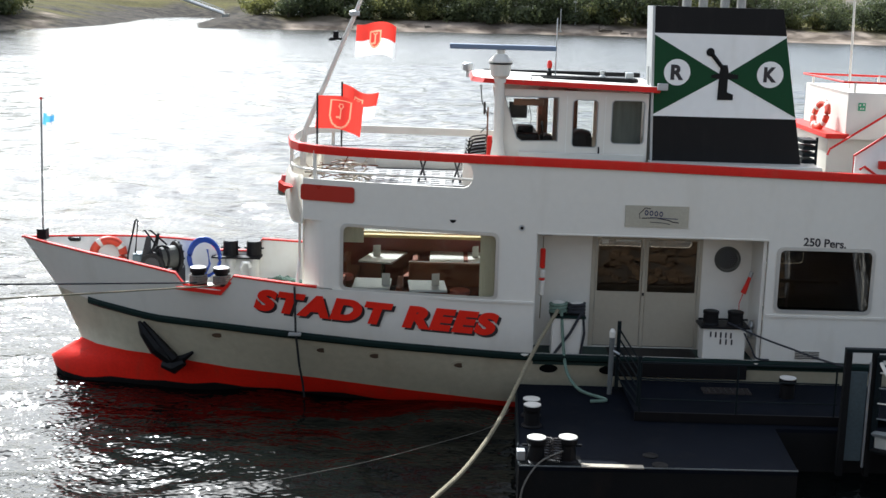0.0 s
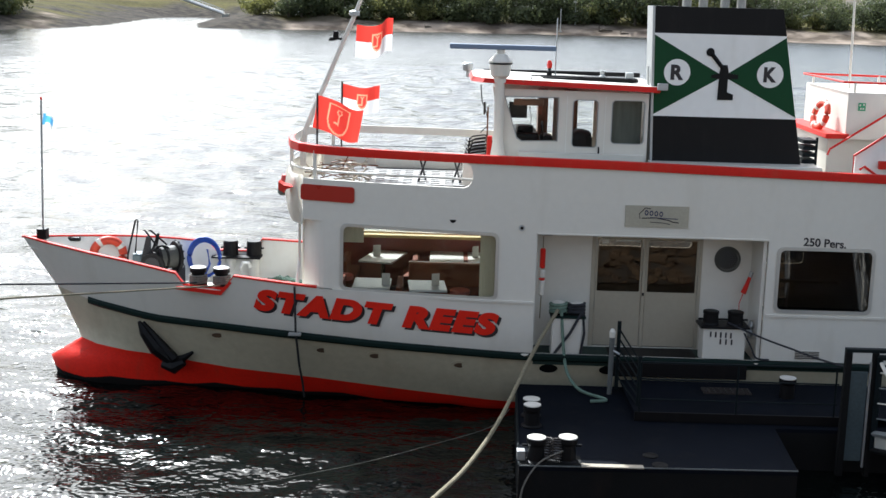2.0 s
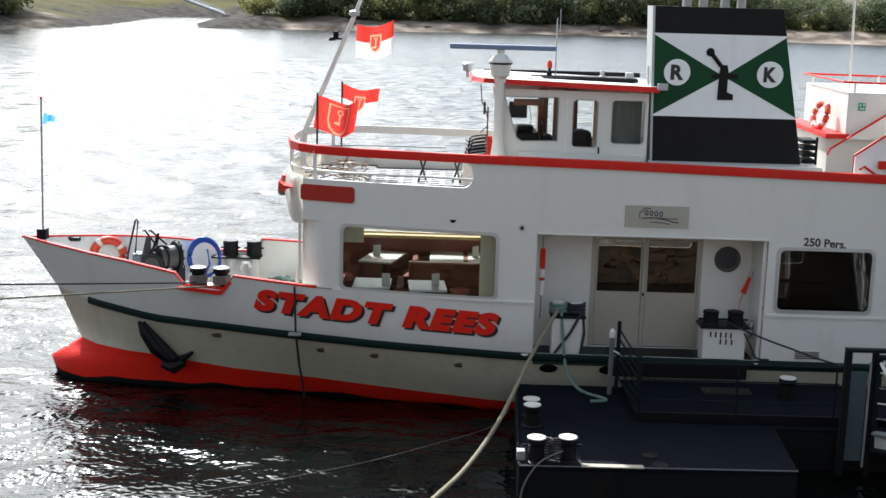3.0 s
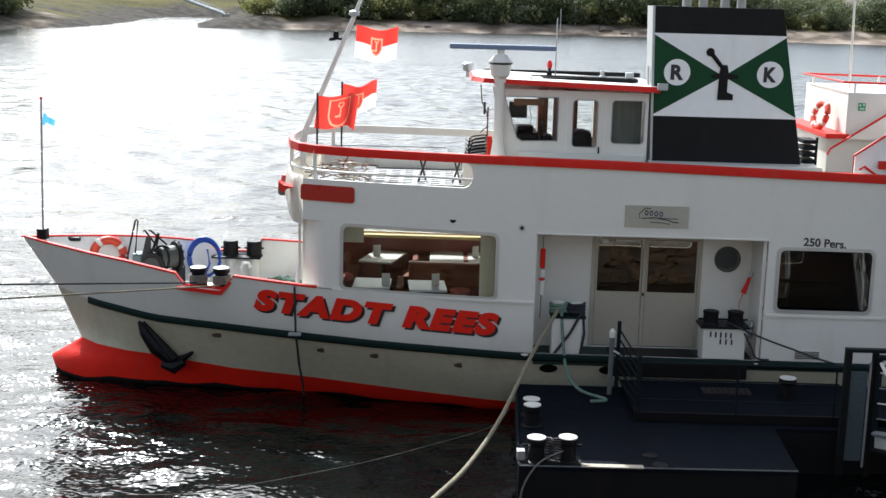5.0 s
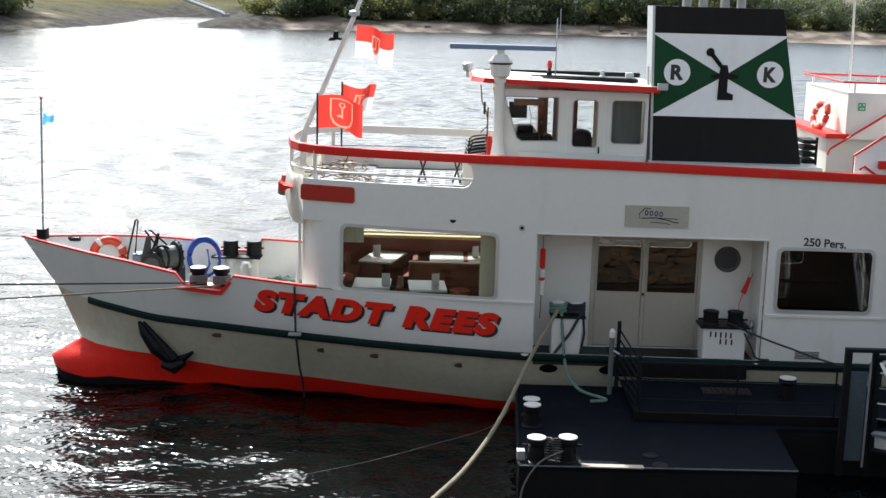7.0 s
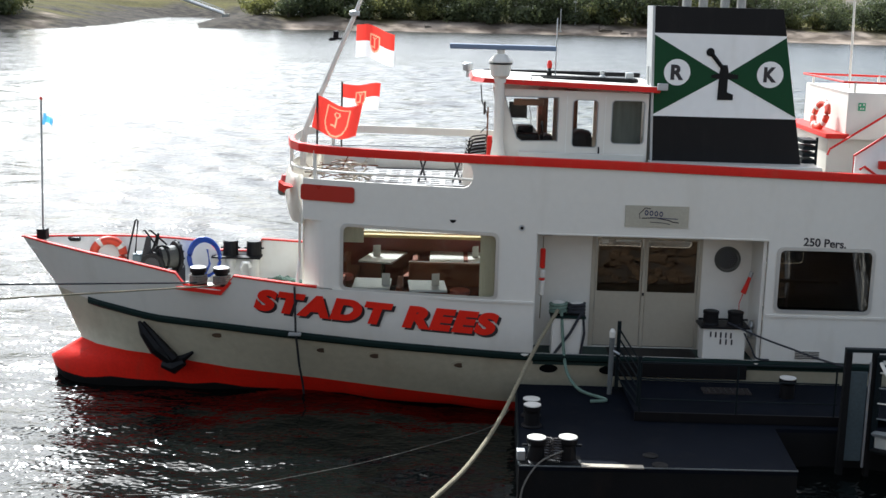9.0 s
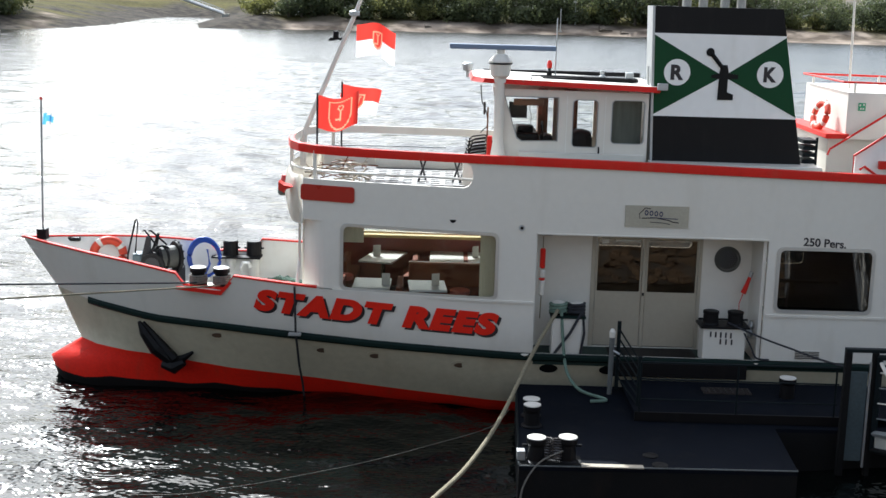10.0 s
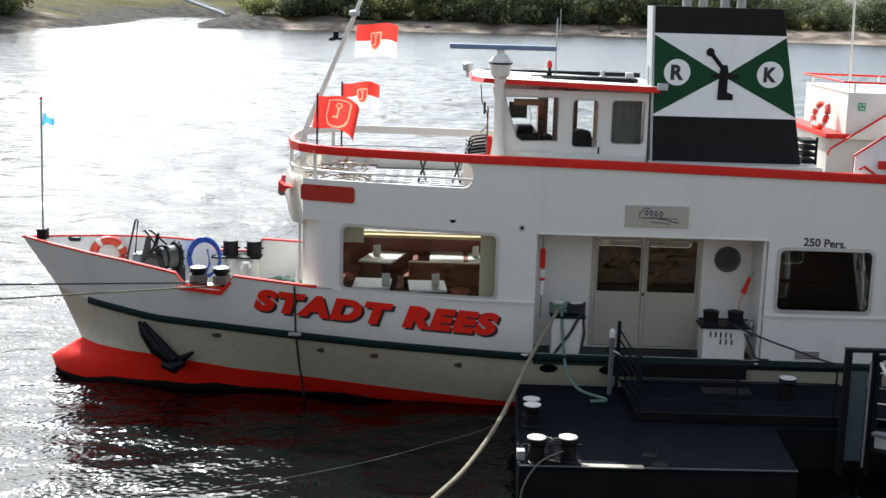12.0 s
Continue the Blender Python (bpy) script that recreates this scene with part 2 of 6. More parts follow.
def ground_material():
    """Sand at the water's edge, grass above it, stones on the near bank."""
    m = material("bank_ground", (0.072, 0.063, 0.021), 0.95, vary=0.6, scale=0.25, bump=0.05, bump_scale=1.5, spec=0.03)
    n, l = m.node_tree.nodes, m.node_tree.links
    b = n["Principled BSDF"]
    old = b.inputs["Base Color"].links[0].from_socket
    at = n.new("ShaderNodeAttribute")
    at.attribute_name = "sandy"
    mix = n.new("ShaderNodeMix")
    mix.data_type = "RGBA"
    l.new(at.outputs["Fac"], mix.inputs["Factor"])
    l.new(old, mix.inputs[6])
    nz, rp = n.new("ShaderNodeTexNoise"), n.new("ShaderNodeValToRGB")
    nz.inputs["Scale"].default_value, nz.inputs["Detail"].default_value = 0.16, 6
    rp.color_ramp.elements[0].position, rp.color_ramp.elements[0].color = 0.38, (0.10, 0.078, 0.06, 1)
    rp.color_ramp.elements[1].position, rp.color_ramp.elements[1].color = 0.62, (0.33, 0.265, 0.21, 1)
    co = [k for k in n if k.type == "TEX_COORD"][0]
    l.new(co.outputs["Object"], nz.inputs["Vector"])
    l.new(nz.outputs[0], rp.inputs[0])
    l.new(rp.outputs[0], mix.inputs[7])
    near, rows = n.new("ShaderNodeAttribute"), n.new("ShaderNodeMix")
    near.attribute_name = "stony"
    rows.data_type = "RGBA"
    l.new(near.outputs["Fac"], rows.inputs["Factor"])
    l.new(mix.outputs[2], rows.inputs[6])
    pebble, tone = n.new("ShaderNodeTexNoise"), n.new("ShaderNodeValToRGB")
    pebble.inputs["Scale"].default_value, pebble.inputs["Detail"].default_value = 0.5, 8
    tone.color_ramp.elements[0].position, tone.color_ramp.elements[0].color = 0.36, (0.022, 0.02, 0.018, 1)
    tone.color_ramp.elements[1].position, tone.color_ramp.elements[1].color = 0.66, (0.08, 0.066, 0.052, 1)
    l.new(co.outputs["Object"], pebble.inputs["Vector"])
    l.new(pebble.outputs[0], tone.inputs[0])
    l.new(tone.outputs[0], rows.inputs[7])
    l.new(rows.outputs[2], b.inputs["Base Color"])
    return m


GROUND = ground_material()
STONE = material("brown_bank_stone", (0.105, 0.06, 0.028), 0.9, vary=0.7, scale=2.5, bump=0.03, bump_scale=6)


# ---------------------------------------------------------------- building helpers
def part(name, bm, mat, parent=None, label="", smooth=False):
    """Links a bmesh as one mesh object under a thing or a part."""
    me = bpy.data.meshes.new(name)
    bmesh.ops.recalc_face_normals(bm, faces=bm.faces)
    for f in bm.faces:
        f.smooth = smooth
    bm.to_mesh(me)
    bm.free()
    for one in mat if isinstance(mat, (list, tuple)) else [mat]:
        me.materials.append(one)
    ob = new(name, me)
    ob.parent = parent
    if label:
        ob["label"] = label
    return ob


def thing(name, label, category, group="", kind="", at=(0, 0, 0)):
    ob = new(name)
    ob.empty_display_size = 0.2
    ob.location = at
    return tagged(ob, label, category, group, kind)


def add_box(bm, x0, x1, y0, y1, z0, z1, bevel=0.0):
    vs = [bm.verts.new((x, y, z)) for x in (x0, x1) for y in (y0, y1) for z in (z0, z1)]
    fs = [bm.faces.new([vs[i] for i in q]) for q in ((0, 1, 3, 2), (4, 6, 7, 5), (0, 4, 5, 1), (2, 3, 7, 6), (0, 2, 6, 4), (1, 5, 7, 3))]
    if bevel:
        es = list({e for f in fs for e in f.edges})
        bmesh.ops.bevel(bm, geom=es, offset=bevel, segments=2, affect="EDGES", profile=0.6)
    return bm


def box(x0, x1, y0, y1, z0, z1, bevel=0.0):
    return add_box(bmesh.new(), x0, x1, y0, y1, z0, z1, bevel)


def add_tube(bm, pts, r, sides=8, closed=False, radii=None):
    """A round bar along points."""
    pts = [Vector(p) for p in pts]
    n = len(pts)
    rings = []
    up = Vector((0, 0, 1))
    for i, p in enumerate(pts):
        a = pts[(i - 1) % n] if closed or i else p
        b = pts[(i + 1) % n] if closed or i < n - 1 else p
        d = (b - a).normalized()
        s = d.cross(up)
        if s.length < 0.05:
            s = d.cross(Vector((1, 0, 0)))
        s.normalize()
        t = s.cross(d).normalized()
        rr = radii[i] if radii else r
        rings.append([bm.verts.new(p + (s * math.cos(k * math.tau / sides) + t * math.sin(k * math.tau / sides)) * rr) for k in range(sides)])
    for i in range(n if closed else n - 1):
        a, b = rings[i], rings[(i + 1) % n]
        for k in range(sides):
            bm.faces.new((a[k], a[(k + 1) % sides], b[(k + 1) % sides], b[k]))
    if not closed:
        bm.faces.new(rings[0][::-1])
        bm.faces.new(rings[-1])
    return bm


def tube(pts, r, sides=8, closed=False, radii=None):
    return add_tube(bmesh.new(), pts, r, sides, closed, radii)


def add_turned(bm, x, y, z, profile, sides=20):
    """A turned body: profile rows of radius and height."""
    rings = [[bm.verts.new((x + r * math.cos(k * math.tau / sides), y + r * math.sin(k * math.tau / sides), z + h)) for k in range(sides)] for r, h in profile]
    for a, b in zip(rings, rings[1:]):
        for k in range(sides):
            bm.faces.new((a[k], a[(k + 1) % sides], b[(k + 1) % sides], b[k]))
    bm.faces.new(rings[0][::-1])
    bm.faces.new(rings[-1])
    return bm


def turned(x, y, z, profile, sides=20):
    return add_turned(bmesh.new(), x, y, z, profile, sides)


def rounded(x0, x1, z0, z1, r, n=4):
    """A rounded rectangle as a loop of (x, z)."""
    out = []
    for cx, cz, a0 in ((x1 - r, z1 - r, 0), (x0 + r, z1 - r, 90), (x0 + r, z0 + r, 180), (x1 - r, z0 + r, 270)):
        for k in range(n + 1):
            a = radians(a0 + 90 * k / n)
            out.append((cx + r * math.cos(a), cz + r * math.sin(a)))
    return out


def circle(x, z, r, n=24):
    return [(x + r * math.cos(k * math.tau / n), z + r * math.sin(k * math.tau / n)) for k in range(n)]


def panel(outline, holes, y0, y1, shape=None, cuts=(), levels=()):
    """A plate in the xz plane from y0 to y1, with holes through it. shape moves each vertex."""
    bm = bmesh.new()
    edges = []
    for loop in (outline, *holes):
        vs = [bm.verts.new((x, y0, z)) for x, z in loop]
        edges += [bm.edges.new((vs[i], vs[(i + 1) % len(vs)])) for i in range(len(vs))]
    bmesh.ops.triangle_fill(bm, use_beauty=True, use_dissolve=False, edges=edges)
    for c in cuts:
        bmesh.ops.bisect_plane(bm, geom=list(bm.verts) + list(bm.edges) + list(bm.faces), plane_co=(c, 0, 0), plane_no=(1, 0, 0))
    for c in levels:
        bmesh.ops.bisect_plane(bm, geom=list(bm.verts) + list(bm.edges) + list(bm.faces), plane_co=(0, 0, c), plane_no=(0, 0, 1))
    ex = bmesh.ops.extrude_face_region(bm, geom=list(bm.faces))
    for v in ex["geom"]:
        if isinstance(v, bmesh.types.BMVert):
            v.co.y += y1 - y0
    if shape:
        for v in bm.verts:
            v.co = shape(v.co)
    return bm


def ring(outer, inner, y0, y1, shape=None, cuts=()):
    return panel(outer, [inner], y0, y1, shape, cuts)


def interp(x, table):
    xs, ys = [a for a, _ in table], [b for _, b in table]
    return float(np.interp(x, xs, ys))


def lettering(text, x0, x1, z0, z1, y, mat, parent, name, shape=None, depth=0.006, shear=0.0, bold=0.0, turn=0.0, space=1.0):
    """Raised letters that fill a field in the xz plane and face -y."""
    cu = bpy.data.curves.new(name, "FONT")
    cu.body, cu.extrude, cu.shear, cu.offset, cu.space_character = text, depth, shear, bold, space
    tmp = bpy.data.objects.new(name, cu)
    me = bpy.data.meshes.new_from_object(tmp)
    bpy.data.objects.remove(tmp)
    xs, ys = [v.co.x for v in me.vertices], [v.co.y for v in me.vertices]
    lo, hi, bo, to = min(xs), max(xs), min(ys), max(ys)
    for v in me.vertices:
        c = Vector((x0 + (v.co.x - lo) / (hi - lo) * (x1 - x0), y - v.co.z, z0 + (v.co.y - bo) / (to - bo) * (z1 - z0) - turn * ((v.co.x - lo) / (hi - lo))))
        v.co = shape(c) if shape else c
    me.materials.append(mat)
    ob = new(name, me)
    ob.parent = parent
    return ob


# ---------------------------------------------------------------- ground and water
SHORE = [(-900, 170), (-110, 190), (-76, 200), (-72, 208), (-70, 220), (-69, 240), (-71, 268), (-75, 300), (-76, 333), (-71, 341), (-64, 340), (-57, 276), (-50, 240),
         (-44, 241), (-37, 245), (-23, 252), (-5, 257), (13, 262), (38, 265), (61, 258), (91, 252), (200, 248), (900, 230)]


def shore_distance(x, y):
    """Metres inland (negative: in the river)."""
    a = np.array(SHORE, float)
    p, q = a[:-1], a[1:]
    d = q - p
    w = np.stack([x, y], -1)[:, None, :] - p
    s = np.clip((w * d).sum(-1) / (d * d).sum(-1), 0, 1)
    gap = np.sqrt(((w - s[..., None] * d) ** 2).sum(-1)).min(1)
    inside = (np.array([np.interp(v, a[:, 0], a[:, 1]) for v in x]) < y)
    cove = (x > -77) & (x < -49)
    poly = [(-70, 220), (-69, 240), (-71, 268), (-75, 300), (-76, 333), (-71, 341), (-64, 340), (-57, 276), (-50, 240)]
    inpoly = np.zeros(len(x), bool)
    for (x1, y1), (x2, y2) in zip(poly, poly[1:] + poly[:1]):
        hit = ((y1 > y) != (y2 > y)) & (x < (x2 - x1) * (y - y1) / ((y2 - y1) or 1e-9) + x1)
        inpoly ^= hit
    front = np.interp(x, [-110, -76, -72, -70, -50, -44], [190, 200, 208, 220, 240, 241])
    inside = np.where(cove, (y > front) & ~inpoly, inside)
    return np.where(inside, gap, -gap)


def land_height(x, y):
    d = shore_distance(x, y)
    high = np.interp(x, [-400, -60, -35, -20, 400], [9.0, 8.5, 5.0, 3.8, 3.8])
    far = np.where(d > 0, high * (1 - np.exp(-d / np.interp(x, [-60, -25], [38, 15]))), np.maximum(d * 0.2, -3.0))
    near = np.clip((-8.5 - y) * 0.48 - 0.6, -3.0, 5.7)
    return np.where(y < 60, near, far), d


def spaced(stops):
    """Grid lines: rows of start, end, step."""
    out = []
    for a, b, s in stops:
        out += list(np.arange(a, b, s))
    return np.array(out + [stops[-1][1]])


def sheet(name, xs, ys, zs, mat):
    nx, ny = len(xs), len(ys)
    gx, gy = np.meshgrid(xs, ys)
    co = np.stack([gx.ravel(), gy.ravel(), zs.ravel()], 1)
    i = np.arange((nx - 1) * (ny - 1))
    a = (i // (nx - 1)) * nx + i % (nx - 1)
    me = bpy.data.meshes.new(name)
    me.from_pydata(co.tolist(), [], np.stack([a, a + 1, a + nx + 1, a + nx], 1).tolist())
    me.polygons.foreach_set("use_smooth", [True] * len(me.polygons))
    me.materials.append(mat)
    return new(name, me)


def build_ground():
    xs = spaced([(-3000, -400, 200), (-400, -130, 30), (-130, 130, 2.5), (130, 400, 30), (400, 3000, 200)])
    ys = spaced([(-400, -60, 60), (-60, -6, 1.5), (-6, 180, 20), (180, 370, 2.5), (370, 700, 40), (700, 3000, 300)])
    gx, gy = np.meshgrid(xs, ys)
    z, d = land_height(gx.ravel(), gy.ravel())
    rough = np.array([noise.noise((a * 0.11, b * 0.11, 3.0)) for a, b in zip(gx.ravel(), gy.ravel())])
    z = z + np.where(d > 2, rough * 0.5, 0)
    g = sheet("ground", xs, ys, z.reshape(gx.shape), GROUND)
    edge = np.where(gx.ravel() > -42, 15.0, 4.0) + rough * 7
    sandy = np.clip((edge - d) / 5, 0, 1) * (gy.ravel() > 60)
    # unseen ground above the stones, made pale to bounce warm light onto the ship
    sandy = np.where(gy.ravel() < -17, 0.8, sandy)
    # a sandy path runs up the left groyne
    run = np.clip((gy.ravel() - 206) / 32, 0, 1)
    away = np.abs(gx.ravel() - (-72.5 - 6.5 * run))
    sandy = np.maximum(sandy, np.clip(2.2 - away, 0, 1) * (gy.ravel() > 203) * (gy.ravel() < 245))
    at = g.data.attributes.new("sandy", "FLOAT", "POINT")
    at.data.foreach_set("value", sandy.astype(np.float32))
    st = g.data.attributes.new("stony", "FLOAT", "POINT")
    st.data.foreach_set("value", np.where(gy.ravel() < 60, np.where(gy.ravel() < -17, 0.0, 1.0), np.where(gx.ravel() < -34, np.clip((16 + rough * 16 - d) / 6, 0, 1.0) * (1 - np.clip(2.2 - away, 0, 1) * (gy.ravel() < 245)), 0)).astype(np.float32))
    tagged(g, "grassy river bank with a pale sandy beach", "ground", kind="structure")


def build_water():
    xs = spaced([(-1500, -200, 100), (-200, -115, 6), (-115, -40, 1.5), (-40, -19, 0.6), (-19, 8, 0.1), (8, 40, 0.8), (40, 115, 1.5), (115, 200, 6), (200, 1500, 100)])
    ys = spaced([(-14, -7, 0.4), (-7, 12, 0.1), (12, 40, 0.3), (40, 120, 0.5), (120, 400, 1.5)])
    gx, gy = np.meshgrid(xs, ys)
    hx, hy = np.meshgrid(np.gradient(xs), np.gradient(ys))
    step = np.maximum(hx, hy)
    rng = np.random.default_rng(5)
    z = np.zeros_like(gx)
    for k in range(46):
        wl = 0.45 * (9.0 / 0.45) ** (k / 45)
        a = rng.normal(0.35, 0.75)
        kx, ky = math.sin(a) * math.tau / wl, math.cos(a) * math.tau / wl
        amp = 0.0036 * wl ** 0.75
        # short choppy waves out on the open river
        amp = amp * (1 + 1.6 * math.exp(-(math.log(wl / 2.6)) ** 2 / 0.4) * np.clip((gy - 6) / 25, 0, 1))
        z += np.clip((wl / step - 2.6) / 2.0, 0, 1) * amp * np.sin(gx * kx + gy * ky + rng.uniform(0, math.tau))
    w = sheet("water", xs, ys, z, WATER)
    return tagged(w, "rippled grey-green river water glittering in the sun", "water", kind="structure")


build_ground()
water = build_water()


def build_bank_stones():
    """Stone facing on the near bank, under the camera."""
    rng = random.Random(4)
    bank = thing("stone_bank", "sloping bank faced with brown stone blocks", "river bank", kind="structure", at=(0, -16, 0))
    shapes = []
    for k in range(5):
        bm = bmesh.new()
        add_box(bm, -0.45, 0.45, -0.27, 0.27, -0.2, 0.12, 0.05)
        for v in bm.verts:
            v.co += Vector((rng.uniform(-0.05, 0.05), rng.uniform(-0.04, 0.04), rng.uniform(-0.03, 0.05)))
        me = bpy.data.meshes.new("stone")
        bm.to_mesh(me)
        bm.free()
        me.materials.append(STONE)
        shapes.append(me)
    for row in range(13):
        y = -10.2 - row * 0.56
        for col in range(22):
            x = -6 + col * 0.95 + (row % 2) * 0.45 + rng.uniform(-0.12, 0.12)
            z = (-8.5 - y) * 0.48 - 0.6
            ob = new("stone", shapes[rng.randrange(5)])
            ob.parent = bank
            ob.matrix_basis = pose(x, y + 16 + rng.uniform(-0.06, 0.06), z + rng.uniform(-0.06, 0.1), -25.6 + rng.uniform(-14, 14), rng.uniform(-14, 14), rng.uniform(-38, 38))
            ob.scale = [rng.uniform(0.45, 0.95)] * 3
    # small rubble in the gaps
    vs, fs = [], []
    for k in range(2600):
        x, y = rng.uniform(-7, 16), rng.uniform(-17.4, -9.8)
        c = Vector((x, y + 16, (-8.5 - y) * 0.48 - 0.56 + rng.uniform(-0.05, 0.08)))
        r, a = rng.uniform(0.06, 0.17), rng.uniform(0, 3)
        u = Vector((math.cos(a), math.sin(a), rng.uniform(-0.4, 0.4))) * r
        v = Vector((-math.sin(a), math.cos(a), rng.uniform(-0.6, 0.2))) * r * rng.uniform(0.6, 1.0)
        w = Vector((0, 0.3, 0.9)) * r * rng.uniform(0.5, 1.0)
        n = len(vs)
        vs += [c - u - v, c + u - v, c + u + v, c - u + v, c - u * 0.6 - v * 0.6 + w, c + u * 0.7 - v * 0.5 + w, c + u * 0.5 + v * 0.7 + w, c - u * 0.7 + v * 0.6 + w]
        fs += [(n + 4, n + 5, n + 6, n + 7)] + [(n + i, n + (i + 1) % 4, n + 4 + (i + 1) % 4, n + 4 + i) for i in range(4)]
    me = bpy.data.meshes.new("rubble")
    me.from_pydata([tuple(p) for p in vs], [], fs)
    me.materials.append(STONE)
    heap = tagged(new("rubble", me), kind="stuff")
    heap.parent = bank


# ---------------------------------------------------------------- the ship
MID = 2.2                                    # the ship's middle line
ship = thing("passenger_ship", "white river passenger ship with red trim moored bow upstream", "ship")

TOP_Y = [(-8.1, 2.2), (-7.5, 1.78), (-6.5, 1.2), (-5.5, 0.8), (-4.5, 0.5), (-3.5, 0.3), (-2.5, 0.15), (-1, 0.03), (1, 0), (16, 0)]
RUB_Y = [(-7.45, 2.2), (-6.5, 1.55), (-5.5, 1.1), (-4.5, 0.78), (-3.5, 0.5), (-2.5, 0.28), (-1, 0.08), (1, 0.0), (16, 0.0)]
REDY = [(-7.02, 2.2), (-6.6, 1.8), (-6, 1.52), (-5, 1.3), (-4, 1.15), (-3, 1.0), (-1, 0.7), (1, 0.45), (16, 0.4)]
BULB_Y = [(-7.62, 2.2), (-7.35, 1.8), (-6.7, 1.5), (-5, 1.38), (-3, 1.15), (-1, 0.85), (1, 0.55), (16, 0.5)]
WATER_Y = [(-7.5, 2.2), (-7.2, 1.72), (-6.64, 1.45), (-4.66, 1.42), (-2.7, 1.31), (-0.81, 1.0), (1.19, 0.66), (16, 0.6)]
KEEL_Y = [(-7.2, 2.2), (-6.4, 1.8), (-3, 1.6), (0, 1.2), (16, 1.0)]
TOP_Z = [(-8.1, 2.66), (-6.66, 2.56), (-5.72, 2.48), (-4.84, 2.36), (-4.68, 2.17), (-3.92, 2.14), (-3.74, 2.39), (-3.05, 2.34), (-2.23, 2.28), (-1.8, 2.26), (1.55, 2.13), (1.63, 2.13), (1.64, 1.24), (16, 1.16)]
RUB_Z = [(-7.4, 1.70), (-6.73, 1.58), (-5.3, 1.43), (-4, 1.41), (-2.7, 1.37), (-0.8, 1.28), (1.5, 1.17), (16, 1.08)]
RED_Z = [(-7.0, 0.70), (-5.35, 0.62), (-3.88, 0.47), (-2.31, 0.4), (-0.6, 0.29), (1.28, 0.18), (16, 0.1)]
STATIONS = sorted(set([-8.1, -8.0, -7.8, -7.5, -7.2, -6.9, -6.6, -6.2, -5.8, -5.4, -5.1, -4.84, -4.68, -4.3, -3.92, -3.74, -3.4, -3.05, -2.6, -2.23, -1.8, -1.2, -0.5, 0.2, 0.9, 1.3, 1.63, 1.64, 2.5, 4, 6, 8, 11, 16]))


def hull_point(row, xt, side):
    """row 0 to 5: top, rubbing strake, red line, bulb, waterline, keel."""
    tables = (TOP_Y, RUB_Y, REDY, BULB_Y, WATER_Y, KEEL_Y)
    stem = tables[row][0][0]
    f = max(0.0, (-3.5 - xt) / (8.1 - 3.5)) ** 1.4
    x = xt + (stem + 8.1) * f
    y = interp(x, tables[row])
    z = (interp(xt, TOP_Z), interp(x, RUB_Z), interp(x, RED_Z), interp(x, RED_Z) * 0.5 - 0.02, -0.05, -0.9)[row]
    return Vector((x, y if side < 0 else 2 * MID - y, z))


